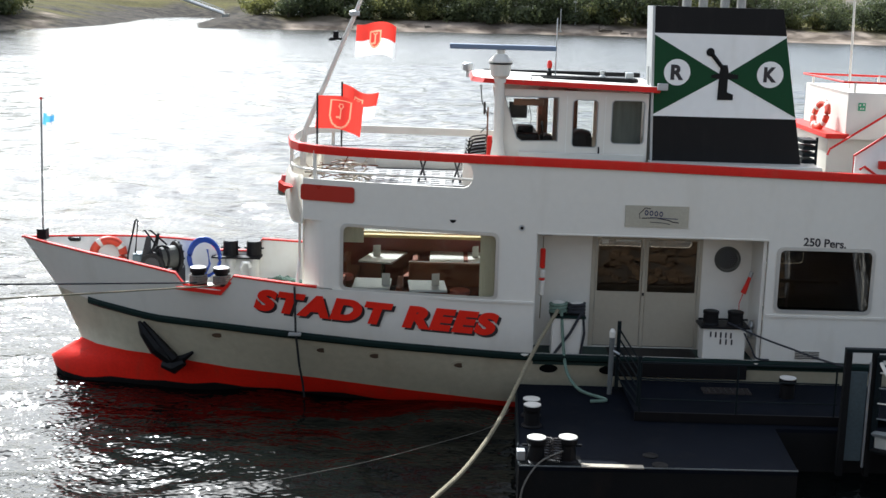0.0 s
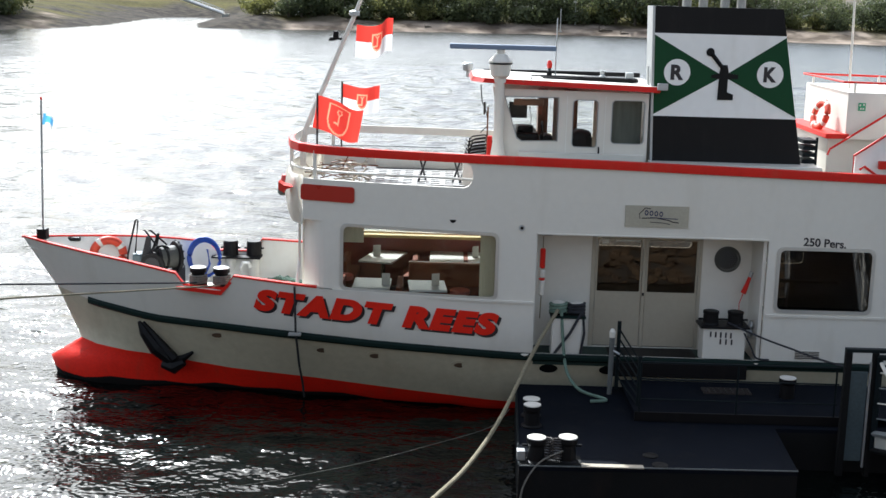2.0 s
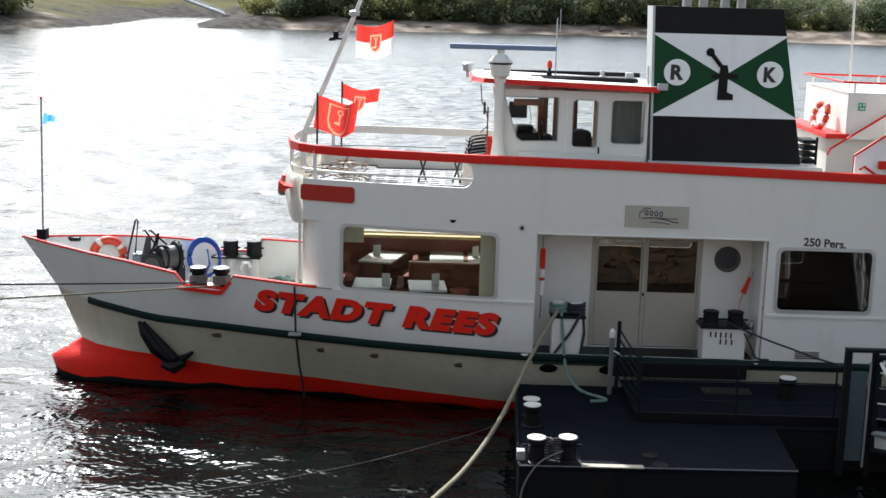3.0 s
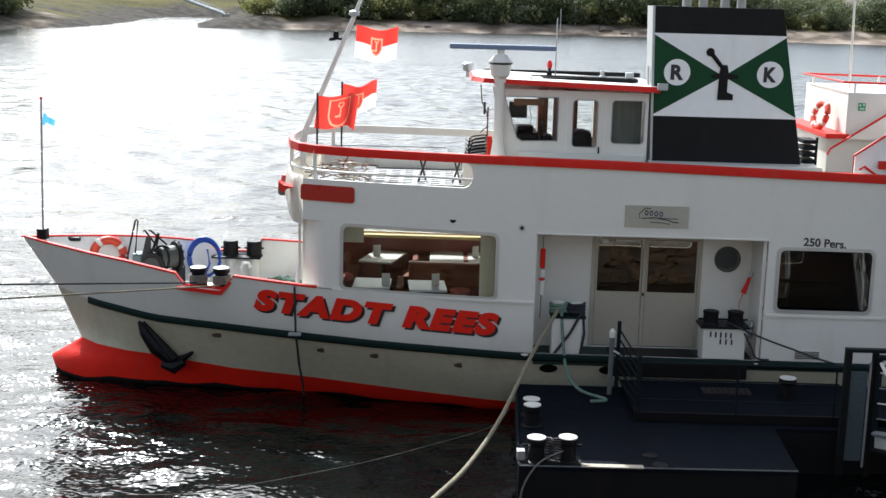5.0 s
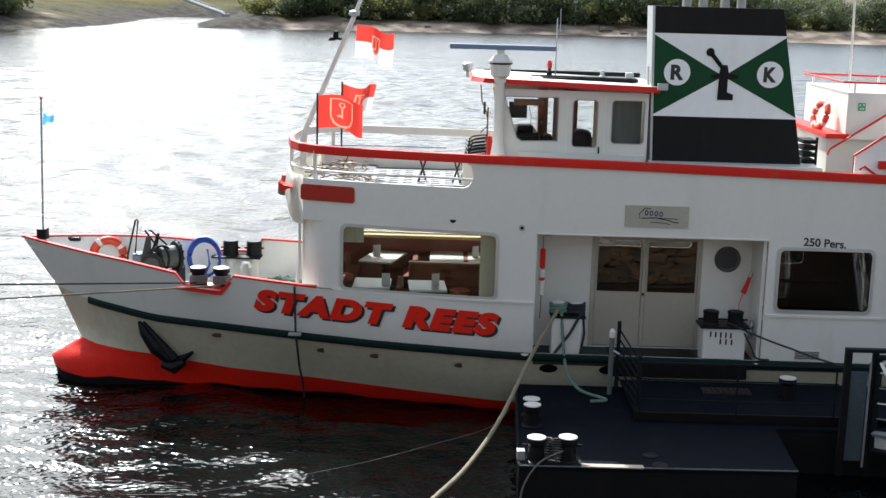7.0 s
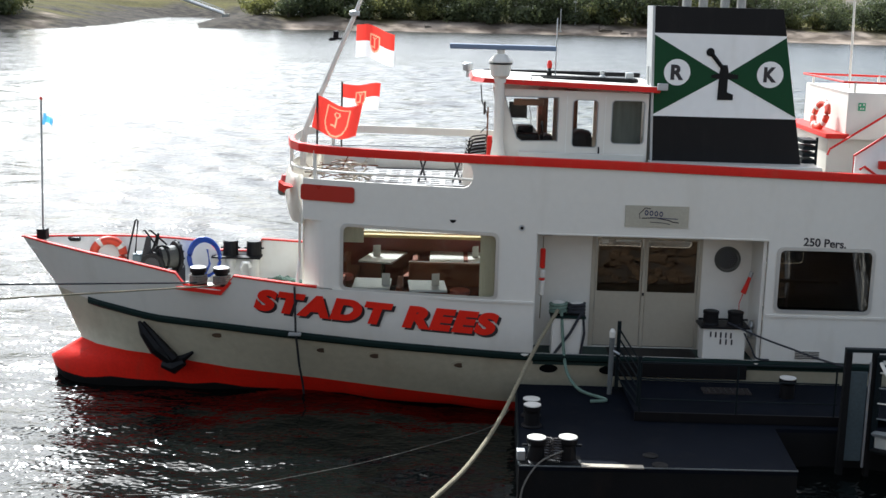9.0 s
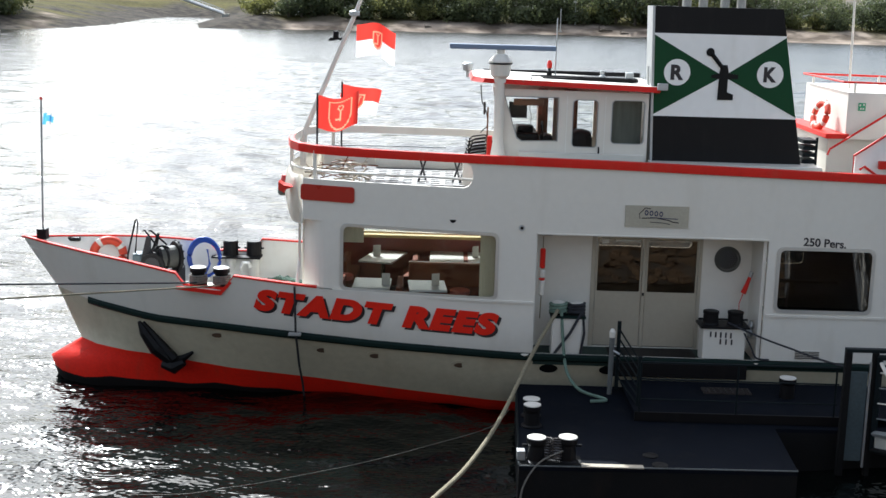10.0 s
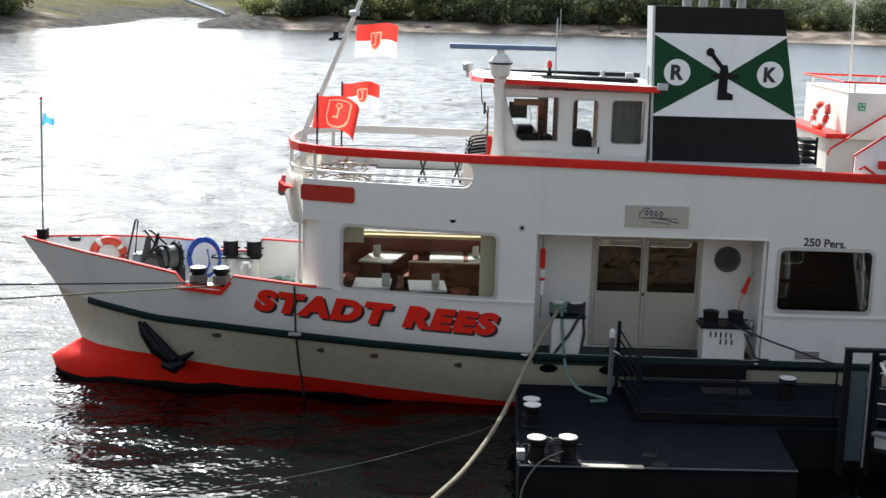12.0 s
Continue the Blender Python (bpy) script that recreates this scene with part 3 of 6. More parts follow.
def build_hull():
    bm = bmesh.new()
    rows = [(0, 0), (0, 0.5), (1, 0), (1, 0.5), (2, 0), (2, 0.5), (3, 0), (3, 0.55), (4, 0), (5, 0)]
    for side in (-1, 1):
        grid = []
        for r, f in rows:
            line = []
            for xt in STATIONS:
                p = hull_point(r, xt, side)
                if f:
                    q = hull_point(r + 1, xt, side)
                    p = p.lerp(q, f)
                    if r == 3:
                        p.z += 0.035 * math.sin(xt * 4.1) * math.sin(xt * 1.3 + 1) - 0.01 * max(0, xt + 3)
                line.append(bm.verts.new(p))
            grid.append(line)
        for i in range(len(rows) - 1):
            for j in range(len(STATIONS) - 1):
                f = bm.faces.new((grid[i][j], grid[i][j + 1], grid[i + 1][j + 1], grid[i + 1][j]))
                # the two rows under the strake take the shade-toned white
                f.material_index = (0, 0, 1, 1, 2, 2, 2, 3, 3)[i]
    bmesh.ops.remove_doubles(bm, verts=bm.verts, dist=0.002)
    part("hull", bm, [WHITE, HULL_LOW_SHADE, BOOT_RED, BOOT_BLACK], ship, "white flared hull with red boot and bulbous bow", smooth=True)
    # inside of the bow's bulwark
    inner = bmesh.new()
    for side in (-1, 1):
        tops, feet = [], []
        for xt in [x for x in STATIONS if -8.0 <= x <= -2.23]:
            p = hull_point(0, xt, side)
            y = min(p.y + 0.07, MID) if side < 0 else max(p.y - 0.07, MID)
            q = hull_point(1, xt, side)
            foot = p.lerp(q, (p.z - 1.5) / max(p.z - q.z, 0.3)) if p.z - q.z > 0.3 else q
            fy = min(foot.y + 0.07, MID) if side < 0 else max(foot.y - 0.07, MID)
            tops.append(inner.verts.new((p.x + 0.04, y, p.z - 0.005)))
            feet.append(inner.verts.new((foot.x + 0.06, fy, 1.5)))
        for i in range(len(tops) - 1):
            inner.faces.new((tops[i], tops[i + 1], feet[i + 1], feet[i]))
    part("bulwark_lining", inner, CREAM, ship, smooth=True)
    for side in (-1, 1):
        pts = [hull_point(0, xt, side) + Vector((0, 0.035 * -side * 1, 0.012)) for xt in STATIONS if xt <= -2.2]
        cap = bmesh.new()
        lo = []
        for p in pts:
            w = 0.05
            lo.append([cap.verts.new((p.x, p.y + a, p.z + b)) for a, b in ((-w, -0.012), (w, -0.012), (w, 0.022), (-w, 0.022))])
        for a, b in zip(lo, lo[1:]):
            for k in range(4):
                cap.faces.new((a[k], a[(k + 1) % 4], b[(k + 1) % 4], b[k]))
        cap.faces.new(lo[-1])
        part("cap_rail", cap, RED, ship, "red painted bulwark cap rail")
        # rubbing strake
        st = bmesh.new()
        secs = []
        for xt in [-7.95] + [x for x in STATIONS if -7.5 <= x <= 16]:
            p = hull_point(1, xt, side)
            if p.x < -6.75:
                continue
            o = side
            secs.append([st.verts.new((p.x, p.y + o * a, p.z + b)) for a, b in ((-0.03, 0.065), (0.05, 0.065), (0.085, 0.03), (0.085, -0.03), (0.05, -0.065), (-0.03, -0.065))])
        for a, b in zip(secs, secs[1:]):
            for k in range(6):
                st.faces.new((a[k], a[(k + 1) % 6], b[(k + 1) % 6], b[k]))
        st.faces.new(secs[0])
        st.faces.new(secs[-1])
        part("rubbing_strake", st, GREEN, ship, "dark green rubbing strake along the hull")
    deck = bmesh.new()
    left = [deck.verts.new((hull_point(1, x, -1).x, min(hull_point(1, x, -1).y + 0.05, MID), 1.56)) for x in STATIONS if -7.9 < x < -2.2]
    right = [deck.verts.new((v.co.x, 2 * MID - v.co.y, 1.56)) for v in left]
    for i in range(len(left) - 1):
        deck.faces.new((left[i], left[i + 1], right[i + 1], right[i]))
    # out of view; its pale colour brightens the bulwark lining
    part("foredeck", deck, DECK_PALE, ship)
    part("side_deck", box(1.66, 15.9, 0.03, 2 * MID - 0.03, 1.02, 1.14), DECK_GREEN, ship)
    tri = [(hull_point(0, x, -1).x + 0.05, hull_point(0, x, -1).y + 0.05) for x in (-7.85, -7.7)]
    plan = [(-7.98, MID)] + tri + [(x, 2 * MID - y) for x, y in tri[::-1]]
    pf = bmesh.new()
    lo, hi = [pf.verts.new((x, y, 2.46)) for x, y in plan], [pf.verts.new((x, y, 2.52)) for x, y in plan]
    pf.faces.new(lo[::-1])
    pf.faces.new(hi)
    for k in range(len(plan)):
        pf.faces.new((lo[k], lo[(k + 1) % len(plan)], hi[(k + 1) % len(plan)], hi[k]))
    part("stem_platform", pf, CREAM, ship)


def bow_curve(x, corner=1.0):
    """How far the side has drawn in at x: a slow curve, then the rounded corner below the overhang."""
    return 0.025 * max(0.0, 1.0 - x) ** 2 + corner * 1.6 * max(0.0, -2.1 - x) ** 2


def wall_shape(c):
    """Sheer and the inward curve of the ship's side towards the bow."""
    x = c.x
    return Vector((x, c.y + bow_curve(x, min(max((3.36 - c.z) / 0.05, 0.0), 1.0)) * (1 if c.y < MID else -1), c.z - 0.024 * (min(x, 3.0) - 3.0)))


WIN_1 = (-1.78, 0.94, 2.17, 3.30)
WIN_2 = (5.91, 7.55, 2.14, 3.24)
RECESS = (1.64, 5.71, 1.14, 3.37)
CUTS = [-2.47, -2.43, -2.38, -2.33, -2.27, -2.2, -2.12, -1.8, -1.4, -1, -0.6, -0.2, 0.2, 0.6, 1.0]


def roof_z(x):
    return 4.60 - 0.024 * (max(x, 3.0) - 3.0)


def build_side(side):
    y0 = 0.0 if side < 0 else 2 * MID
    t = 0.07 * -side
    outline = [(-2.5, 2.14), (1.64, 2.10), (RECESS[0], 3.37), (RECESS[1], 3.37), (RECESS[1], 1.14), (16, 1.14), (16, roof_z(16) - 0.05), (3, 4.55), (0.36, 4.55), (0.44, 4.5), (0.48, 4.4), (0.49, 4.32), (0.47, 4.22), (0.42, 4.14), (0.33, 4.10), (-2.0, 4.09), (-2.5, 4.09)] if side < 0 else \
        [(-2.5, 1.2), (16, 1.14), (16, roof_z(16) - 0.05), (3, 4.55), (0.49, 4.55), (0.49, 4.20), (0.42, 4.10), (-2.5, 4.09)]
    w1 = WIN_1 if side < 0 else (-1.85, 1.05, 2.50, 3.38)
    holes = [rounded(*w1, 0.1), rounded(*WIN_2, 0.08)]
    if side > 0:
        holes.append(rounded(2.4, 5.2, 2.4, 3.3, 0.08))
    wall = part("side_wall", panel(outline, holes, y0, y0 + t, wall_shape, CUTS, (3.31, 3.36)), WHITE, ship)
    for hole in (w1, WIN_2):
        a, b, c, d = hole
        wname = part("window", ring(rounded(a - 0.045, b + 0.045, c - 0.045, d + 0.045, 0.12), rounded(a + 0.015, b - 0.015, c + 0.015, d - 0.015, 0.085), y0 + side * 0.018, y0 + side * 0.003, wall_shape, CUTS), ALUMINIUM, ship, "aluminium window frame with rounded corners")
        pane = part("pane", panel(rounded(a - 0.01, b + 0.01, c - 0.01, d + 0.01, 0.09), [], y0 + t * 0.4, y0 + t * 0.55, wall_shape, CUTS), GLASS if hole is not WIN_2 else GLASS_TINT, wname)
        pane.visible_shadow = False
    return wall


def plate(z0, z1):
    """A deck that keeps inside the curved side walls."""
    plan = [(x, 0.08 + bow_curve(x)) for x in (-2.46, -2.35, -2.2, -2, -1.5, -1, -0.5, 0, 0.5, 1, 16)]
    plan += [(x, 2 * MID - y) for x, y in plan[::-1]]
    bm = bmesh.new()
    lo, hi = [bm.verts.new((x, y, z0)) for x, y in plan], [bm.verts.new((x, y, z1)) for x, y in plan]
    bm.faces.new(lo[::-1])
    bm.faces.new(hi)
    for k in range(len(plan)):
        bm.faces.new((lo[k], lo[(k + 1) % len(plan)], hi[(k + 1) % len(plan)], hi[k]))
    return bm


def build_cabin():
    """The saloon behind the side walls."""
    part("cabin_floor", box(1.7, 16, 0.97, 4.0, 1.16, 1.2), FLOOR, ship)
    part("saloon_floor", box(-2.45, 1.58, 0.3, 4.1, 1.44, 1.5), FLOOR, ship)
    part("cabin_ceiling", plate(3.80, 3.86), CREAM, ship)
    ft = bmesh.new()
    add_box(ft, -2.54, -2.48, 0.66, 3.74, 1.52, 3.62)
    part("front_bulkhead", ft, WHITE, ship)
    part("cabin_bulkhead", box(1.6, 1.66, 0.09, 4.3, 1.14, 3.8), CREAM, ship)
    # recess with the double door
    part("recess_ceiling", box(1.68, 5.69, 0.075, 0.89, 3.38, 3.42), WHITE, ship)
    part("recess_end_wall", box(5.64, 5.7, 0.075, 0.9, 1.14, 3.37), WHITE, ship)
    part("recess_wall", panel([(1.66, 1.14), (5.64, 1.14), (5.64, 3.37), (1.66, 3.37)], [[(2.72, 1.16), (4.74, 1.16), (4.74, 3.26), (2.72, 3.26)], circle(5.2, 2.86, 0.2)], 0.9, 0.95), WHITE, ship)
    fr = bmesh.new()
    for a, b in ((2.72, 2.80), (3.66, 3.72), (4.68, 4.74)):
        add_box(fr, a, b, 0.885, 0.96, 1.16, 3.26)
    add_box(fr, 2.72, 4.74, 0.885, 0.96, 3.2, 3.26)
    part("door_frame", fr, BEIGE, ship)
    for a, b in ((2.81, 3.65), (3.73, 4.67)):
        leaf = part("door", panel([(a, 1.18), (b, 1.18), (b, 3.195), (a, 3.195)], [rounded(a + 0.03, b - 0.03, 2.2, 3.17, 0.02)], 0.905, 0.945), BEIGE, ship, "beige door leaf with a large upper pane")
        p = part("pane", box(a + 0.02, b - 0.02, 0.92, 0.93, 2.19, 3.18), GLASS_TINT, leaf)
        p.visible_shadow = False
    for x0, x1, z0 in ((2.9, 3.02, 3.09), (3.15, 3.6, 3.13)):
        part("door_notice", box(x0, x1, 0.9, 0.904, z0, 3.165), CARD, ship, "small white notice on the door")
    part("entrance_mat", box(3.05, 4.62, -0.1, 0.86, 1.142, 1.158, 0.004), BLACK, ship, "black rubber mat at the entrance")
    part("boarding_fender", box(3.05, 5.45, -0.13, -0.09, 0.88, 1.14, 0.01), BLACK, ship, "black rubber boarding fender")
    part("door_lock", turned(3.69, 0.87, 2.14, [(0.02, 0), (0.02, 0.05)], 8), BLACK, ship)
    po = part("porthole", ring(circle(5.2, 2.86, 0.24), circle(5.2, 2.86, 0.2), 0.87, 0.9), POST_DARK, ship, "round ventilator with dark grille")
    gr = bmesh.new()
    for k in range(5):
        for c in circle(5.2, 2.86, 0.03 + 0.036 * k, 6 + 5 * k):
            add_box(gr, c[0] - 0.006, c[0] + 0.006, 0.885, 0.9, c[1] - 0.006, c[1] + 0.006)
    tagged(part("grille", gr, STEEL, po), kind="stuff")
    part("backing", panel(circle(5.2, 2.86, 0.195), [], 0.9, 0.91), BLACK, po)
    # ledge under the saloon window and along the aft wall
    part("window_ledge", panel([(-1.95, 2.10), (1.62, 2.10), (1.62, 2.14), (-1.95, 2.14)], [], -0.035, 0.0, wall_shape, CUTS), WHITE, ship)
    part("window_ledge", box(5.74, 16, -0.03, 0.0, 2.02, 2.06), WHITE, ship)
    part("lintel_strip", box(1.66, 5.72, -0.02, 0.0, 3.385, 3.41), WHITE, ship)


def build_upper_deck():
    part("upper_deck", plate(3.93, 4.0), DECK_GREY, ship)
    # rail: path round the bow end of the upper deck, in plan
    path = [(x, 0.0 + 0.025 * max(0, 1 - x) ** 2) for x in (16, 10, 5, 3, 1, 0, -1, -1.7)]
    path += [(-2.25, 0.36), (-2.58, 0.62), (-2.76, 1.0), (-2.86, 1.55), (-2.89, 2.2)]
    path += [(x, 2 * MID - y) for x, y in path[::-1][1:]]
    def rz(x):
        return (4.64 - 0.024 * (x - 3) if x > 3 else 4.64 + 0.024 * (3 - x) * 0.75)
    RAIL_IN = (0, 4)
    rail = bmesh.new()
    secs = []
    n = len(path)
    for i, (x, y) in enumerate(path):
        a, b = path[max(i - 1, 0)], path[min(i + 1, n - 1)]
        d = Vector((b[0] - a[0], b[1] - a[1], 0)).normalized()
        nn = Vector((-d.y, d.x, 0))
        c = Vector((x, y, rz(x)))
        secs.append([rail.verts.new(c + nn * u + Vector((0, 0, v))) for u, v in ((-0.05, -0.08), (0.047, -0.08), (0.05, 0), (0.047, 0.066), (-0.05, 0.07))])
    for a, b in zip(secs, secs[1:]):
        for k in range(5):
            rail.faces.new((a[k], a[(k + 1) % 5], b[(k + 1) % 5], b[k])).material_index = 1 if k in RAIL_IN or (k == 3 and a[0].co.y > MID) else 0
    part("handrail", rail, [RED, WHITE], ship, "broad red handrail round the upper deck", smooth=False)
    # curved visor below it
    vis = bmesh.new()
    front = [(-2.495, 0.308), (-2.55, 0.325), (-2.6, 0.36), (-2.645, 0.42), (-2.68, 0.5), (-2.715, 0.62), (-2.755, 0.82), (-2.81, 1.2), (-2.87, 1.65), (-2.9, 2.2)]
    front += [(x, 2 * MID - y) for x, y in front[::-1][1:]]
    rows = []
    for z, grow in ((3.33, 0.03), (3.36, 0.07), (3.62, 0.14), (3.85, 0.17), (4.05, 0.12), (4.2, 0.02)):
        line = []
        for x, y in front:
            s = max(0.0, (-2.42 - x) / 0.51)
            g = grow * s
            dy = (MID - y) / 2.2
            line.append(vis.verts.new((x - g * (1 - abs(dy) * 0.5), y - dy * g * 0.3 + (0.002 if y < MID else -0.002), z + 0.08)))
        rows.append(line)
    for a, b in zip(rows, rows[1:]):
        for k in range(len(front) - 1):
            vis.faces.new((a[k], a[k + 1], b[k + 1], b[k]))
    bmesh.ops.solidify(vis, geom=list(vis.faces), thickness=0.05)
    part("front_visor", vis, WHITE, ship, "curved white front below the upper rail", smooth=True)
    # rail posts and thin middle rail
    for x, y in ((-2.3, 0.38), (-2.83, 1.4), (-2.83, 3.0), (-2.3, 4.02)):
        part("rail_post", tube([(x, y, 4.2), (x, y, rz(x) - 0.02)], 0.035, 8), WHITE, ship)
    mid = [(0.48, 0.03, 4.31)] + [(x, y + 0.02, 4.33 - 0.01 * x) for x, y in path[:len(path) // 2 + 1] if x < 0.3]
    part("middle_rail", tube(mid, 0.022, 8), WHITE, ship)
    far = [(x, y - 0.02, 4.36 - 0.012 * x) for x, y in path[len(path) // 2:] if x < 0.3]
    part("middle_rail", tube(far, 0.014, 6), STEEL, ship)
    part("far_bulwark_lining", panel([(0.45, 4.0), (16, 4.0), (16, 4.45), (0.45, 4.55)], [], 4.28, 4.33), WHITE, ship)


build_hull()
build_side(-1)
build_side(1)
build_cabin()
build_upper_deck()


GASKET = material("grey_window_gasket", (0.34, 0.34, 0.33), 0.6, vary=0.1)
CURTAIN = material("grey_green_curtain", (0.15, 0.16, 0.14), 0.9, vary=0.4, scale=6, stretch=(8, 1, 1))


def build_wheelhouse():
    house = tagged(new("wheelhouse"), "white wheelhouse with a red-rimmed roof")
    house.parent = ship
    out = [(1.02, 4.0), (3.62, 4.0), (3.62, 5.82), (0.92, 5.84)]
    holes = [[(1.04, 5.70), (2.0, 5.70), (2.0, 4.93), (1.36, 4.91), (1.27, 4.97)], rounded(2.27, 2.71, 4.83, 5.67, 0.07), rounded(2.97, 3.55, 4.91, 5.68, 0.07)]
    part("side_wall", panel(out, holes, 1.0, 1.05), WHITE, house)
    part("side_wall", panel(out, [rounded(1.15, 2.1, 4.74, 5.66, 0.05), rounded(2.3, 2.9, 4.74, 5.62, 0.06), rounded(3.0, 3.5, 4.88, 5.62, 0.06)], 3.35, 3.4), WHITE, house)
    lows = bmesh.new()
    add_box(lows, 3.56, 3.62, 1.06, 3.34, 4.0, 5.82)
    part("rear_wall", lows, WHITE, house)
    fw = bmesh.new()
    add_box(fw, 1.0, 1.05, 1.06, 3.34, 4.0, 4.85)
    add_box(fw, 0.9, 0.96, 1.06, 3.34, 5.66, 5.84)
    for y in (1.06, 1.8, 2.55, 3.29):
        add_box(fw, 0.97, 1.02, y, y + 0.05, 4.85, 5.66)
    part("front_wall", fw, WHITE, house)
    for a, b, c, d in ((1.04, 2.0, 4.91, 5.70), (2.27, 2.71, 4.83, 5.67), (2.97, 3.55, 4.91, 5.68)):
        lp = [(1.03, 5.71), (2.01, 5.71), (2.01, 4.92), (1.35, 4.9), (1.26, 4.96)] if a < 1.2 else rounded(a - 0.009, b + 0.009, c - 0.009, d + 0.009, 0.075)
        inn = [(1.046, 5.694), (1.994, 5.694), (1.994, 4.936), (1.362, 4.916), (1.277, 4.974)] if a < 1.2 else rounded(a + 0.005, b - 0.005, c + 0.005, d - 0.005, 0.064)
        part("window", ring(lp, inn, 0.985, 1.0), GASKET, house)
        pane = part("pane", panel(lp, [], 1.02, 1.026), GLASS_HOUSE, house)
        pane.visible_shadow = False
    # door seam strips, handle, low coaming
    dr = bmesh.new()
    add_box(dr, 2.15, 2.165, 0.994, 1.0, 4.1, 5.74)
    add_box(dr, 2.84, 2.855, 0.994, 1.0, 4.1, 5.74)
    part("door_seam", dr, CREAM, house)
    part("door_handle", tube([(2.75, 0.96, 4.62), (2.75, 0.94, 4.78), (2.75, 0.96, 4.84)], 0.016, 6), BLACK, house)
    part("base_coaming", box(1.3, 3.55, 0.86, 1.0, 4.0, 4.72, 0.01), WHITE, house)
    rf = bmesh.new()
    vs = [(0.42, 1.2), (0.62, 0.78), (3.77, 0.78), (3.77, 3.6), (0.62, 3.6), (0.42, 3.2)]
    a = [rf.verts.new((x, y, 5.85 if x > 0.7 else 5.95)) for x, y in vs]
    b = [rf.verts.new((x + 0.04, y + (0.05 if y < 2 else -0.05), 5.95 if x > 0.7 else 6.03)) for x, y in vs]
    rf.faces.new(a[::-1])
    rf.faces.new(b).material_index = 1
    for k in range(6):
        rf.faces.new((a[k], a[(k + 1) % 6], b[(k + 1) % 6], b[k]))
    part("roof", rf, [RED, WHITE], house, "wheelhouse roof with a red rim")
    # console, chart screen and steering seat inside
    con = bmesh.new()
    add_box(con, 1.12, 1.7, 1.3, 3.1, 4.0, 5.02, 0.06)
    add_box(con, 1.3, 1.6, 1.5, 1.9, 5.0, 5.14, 0.05)
    part("console", con, BLACK, house)
    part("monitor", box(1.12, 1.45, 1.13, 1.18, 5.31, 5.6, 0.01), BLACK, house)
    seat = bmesh.new()
    add_box(seat, 1.75, 2.0, 1.7, 2.3, 4.4, 4.95, 0.1)
    add_box(seat, 2.3, 2.72, 1.6, 2.3, 4.3, 5.05, 0.14)
    part("steering_seat", seat, RUBBER, house)
    part("steering_wheel", tube([(1.76, 1.5 + 0.2 * math.cos(a), 5.02 + 0.2 * math.sin(a)) for a in np.linspace(0, math.tau, 21)[:-1]], 0.016, 6, closed=True), BLACK, house)
    for k in range(4):
        part("control_lever", tube([(1.2 + 0.11 * k, 1.36 + 0.05 * k, 5.0), (1.22 + 0.1 * k, 1.36, 5.1 + 0.03 * (k % 2))], 0.012, 6), BLACK, house)
    part("chart_lamp", tube([(1.52, 1.4, 5.1), (1.55, 1.4, 5.3), (1.5, 1.4, 5.5)], 0.008, 5), STEEL, house)
    part("hanging_cloth", box(1.66, 1.73, 1.3, 1.33, 5.36, 5.56, 0.012), SEAT_BROWN, house)
    part("wood_panel", box(1.78, 1.97, 3.0, 3.34, 4.0, 5.7), WOOD, house)
    part("wood_panel", box(2.3, 2.55, 3.0, 3.34, 4.0, 5.7), WOOD, house)
    part("curtain", box(2.9, 3.54, 1.25, 1.3, 4.6, 5.7, 0.02), CURTAIN, house, "drawn grey-green curtain")
    part("sun_blind", box(1.2, 1.75, 1.1, 1.14, 5.54, 5.66, 0.02), WOOD, house)
    part("floor", box(1.06, 3.55, 1.06, 3.34, 4.0, 4.03), FLOOR, house)
    # radar, lamps and fittings on the roof
    part("radar", turned(0.93, 0.84, 5.95, [(0.11, 0), (0.11, 0.08), (0.17, 0.13), (0.19, 0.33), (0.21, 0.35), (0.21, 0.38), (0.18, 0.42), (0.11, 0.5), (0.07, 0.51), (0.07, 0.59)]), WHITE, house, "white radar turntable", smooth=False)
    part("radar_band", turned(0.93, 0.84, 6.275, [(0.195, 0), (0.216, 0.012), (0.216, 0.03), (0.2, 0.04)]), BLACK, house, "black band round the radar")
    part("roof_edge_strip", box(0.7, 3.8, 3.5, 3.56, 5.96, 6.05, 0.01), BLACK, house)
    part("radar_bar", box(0.02, 1.9, 0.76, 0.92, 6.53, 6.62, 0.02), RADAR_BLUE, house, "blue-grey radar scanner bar")
    part("radar_post", tube([(0.93, 0.84, 4.0), (0.93, 0.84, 4.62), (0.93, 0.84, 4.95), (0.93, 0.84, 5.95)], 0.09, 14, radii=[0.15, 0.14, 0.088, 0.088]), WHITE, house)
    part("mirror_arm", tube([(0.6, 1.1, 5.89), (0.63, 1.1, 5.59), (0.72, 1.1, 5.39), (0.75, 1.1, 5.16), (0.62, 1.1, 5.03)], 0.012, 6), POST_DARK, house)
    part("mirror", box(0.66, 0.70, 1.06, 1.22, 5.36, 5.58, 0.012), POST_DARK, house)
    part("windscreen_post", tube([(0.84, 1.1, 5.86), (0.97, 1.1, 4.9)], 0.022, 8), WHITE, house)
    hn = turned(0.36, 1.5, 6.0, [(0.03, 0), (0.03, 0.1), (0.09, 0.12), (0.1, 0.24), (0.07, 0.26)], 12)
    part("horn", hn, STEEL, house)
    part("signal_lamp", turned(1.88, 1.9, 6.0, [(0.05, 0), (0.05, 0.12), (0.03, 0.14), (0.03, 0.18)], 10), BLACK, house)
    part("lamp_glass", turned(1.88, 1.9, 6.18, [(0.045, 0), (0.05, 0.08), (0.03, 0.14)], 10), LAMP_RED, house)
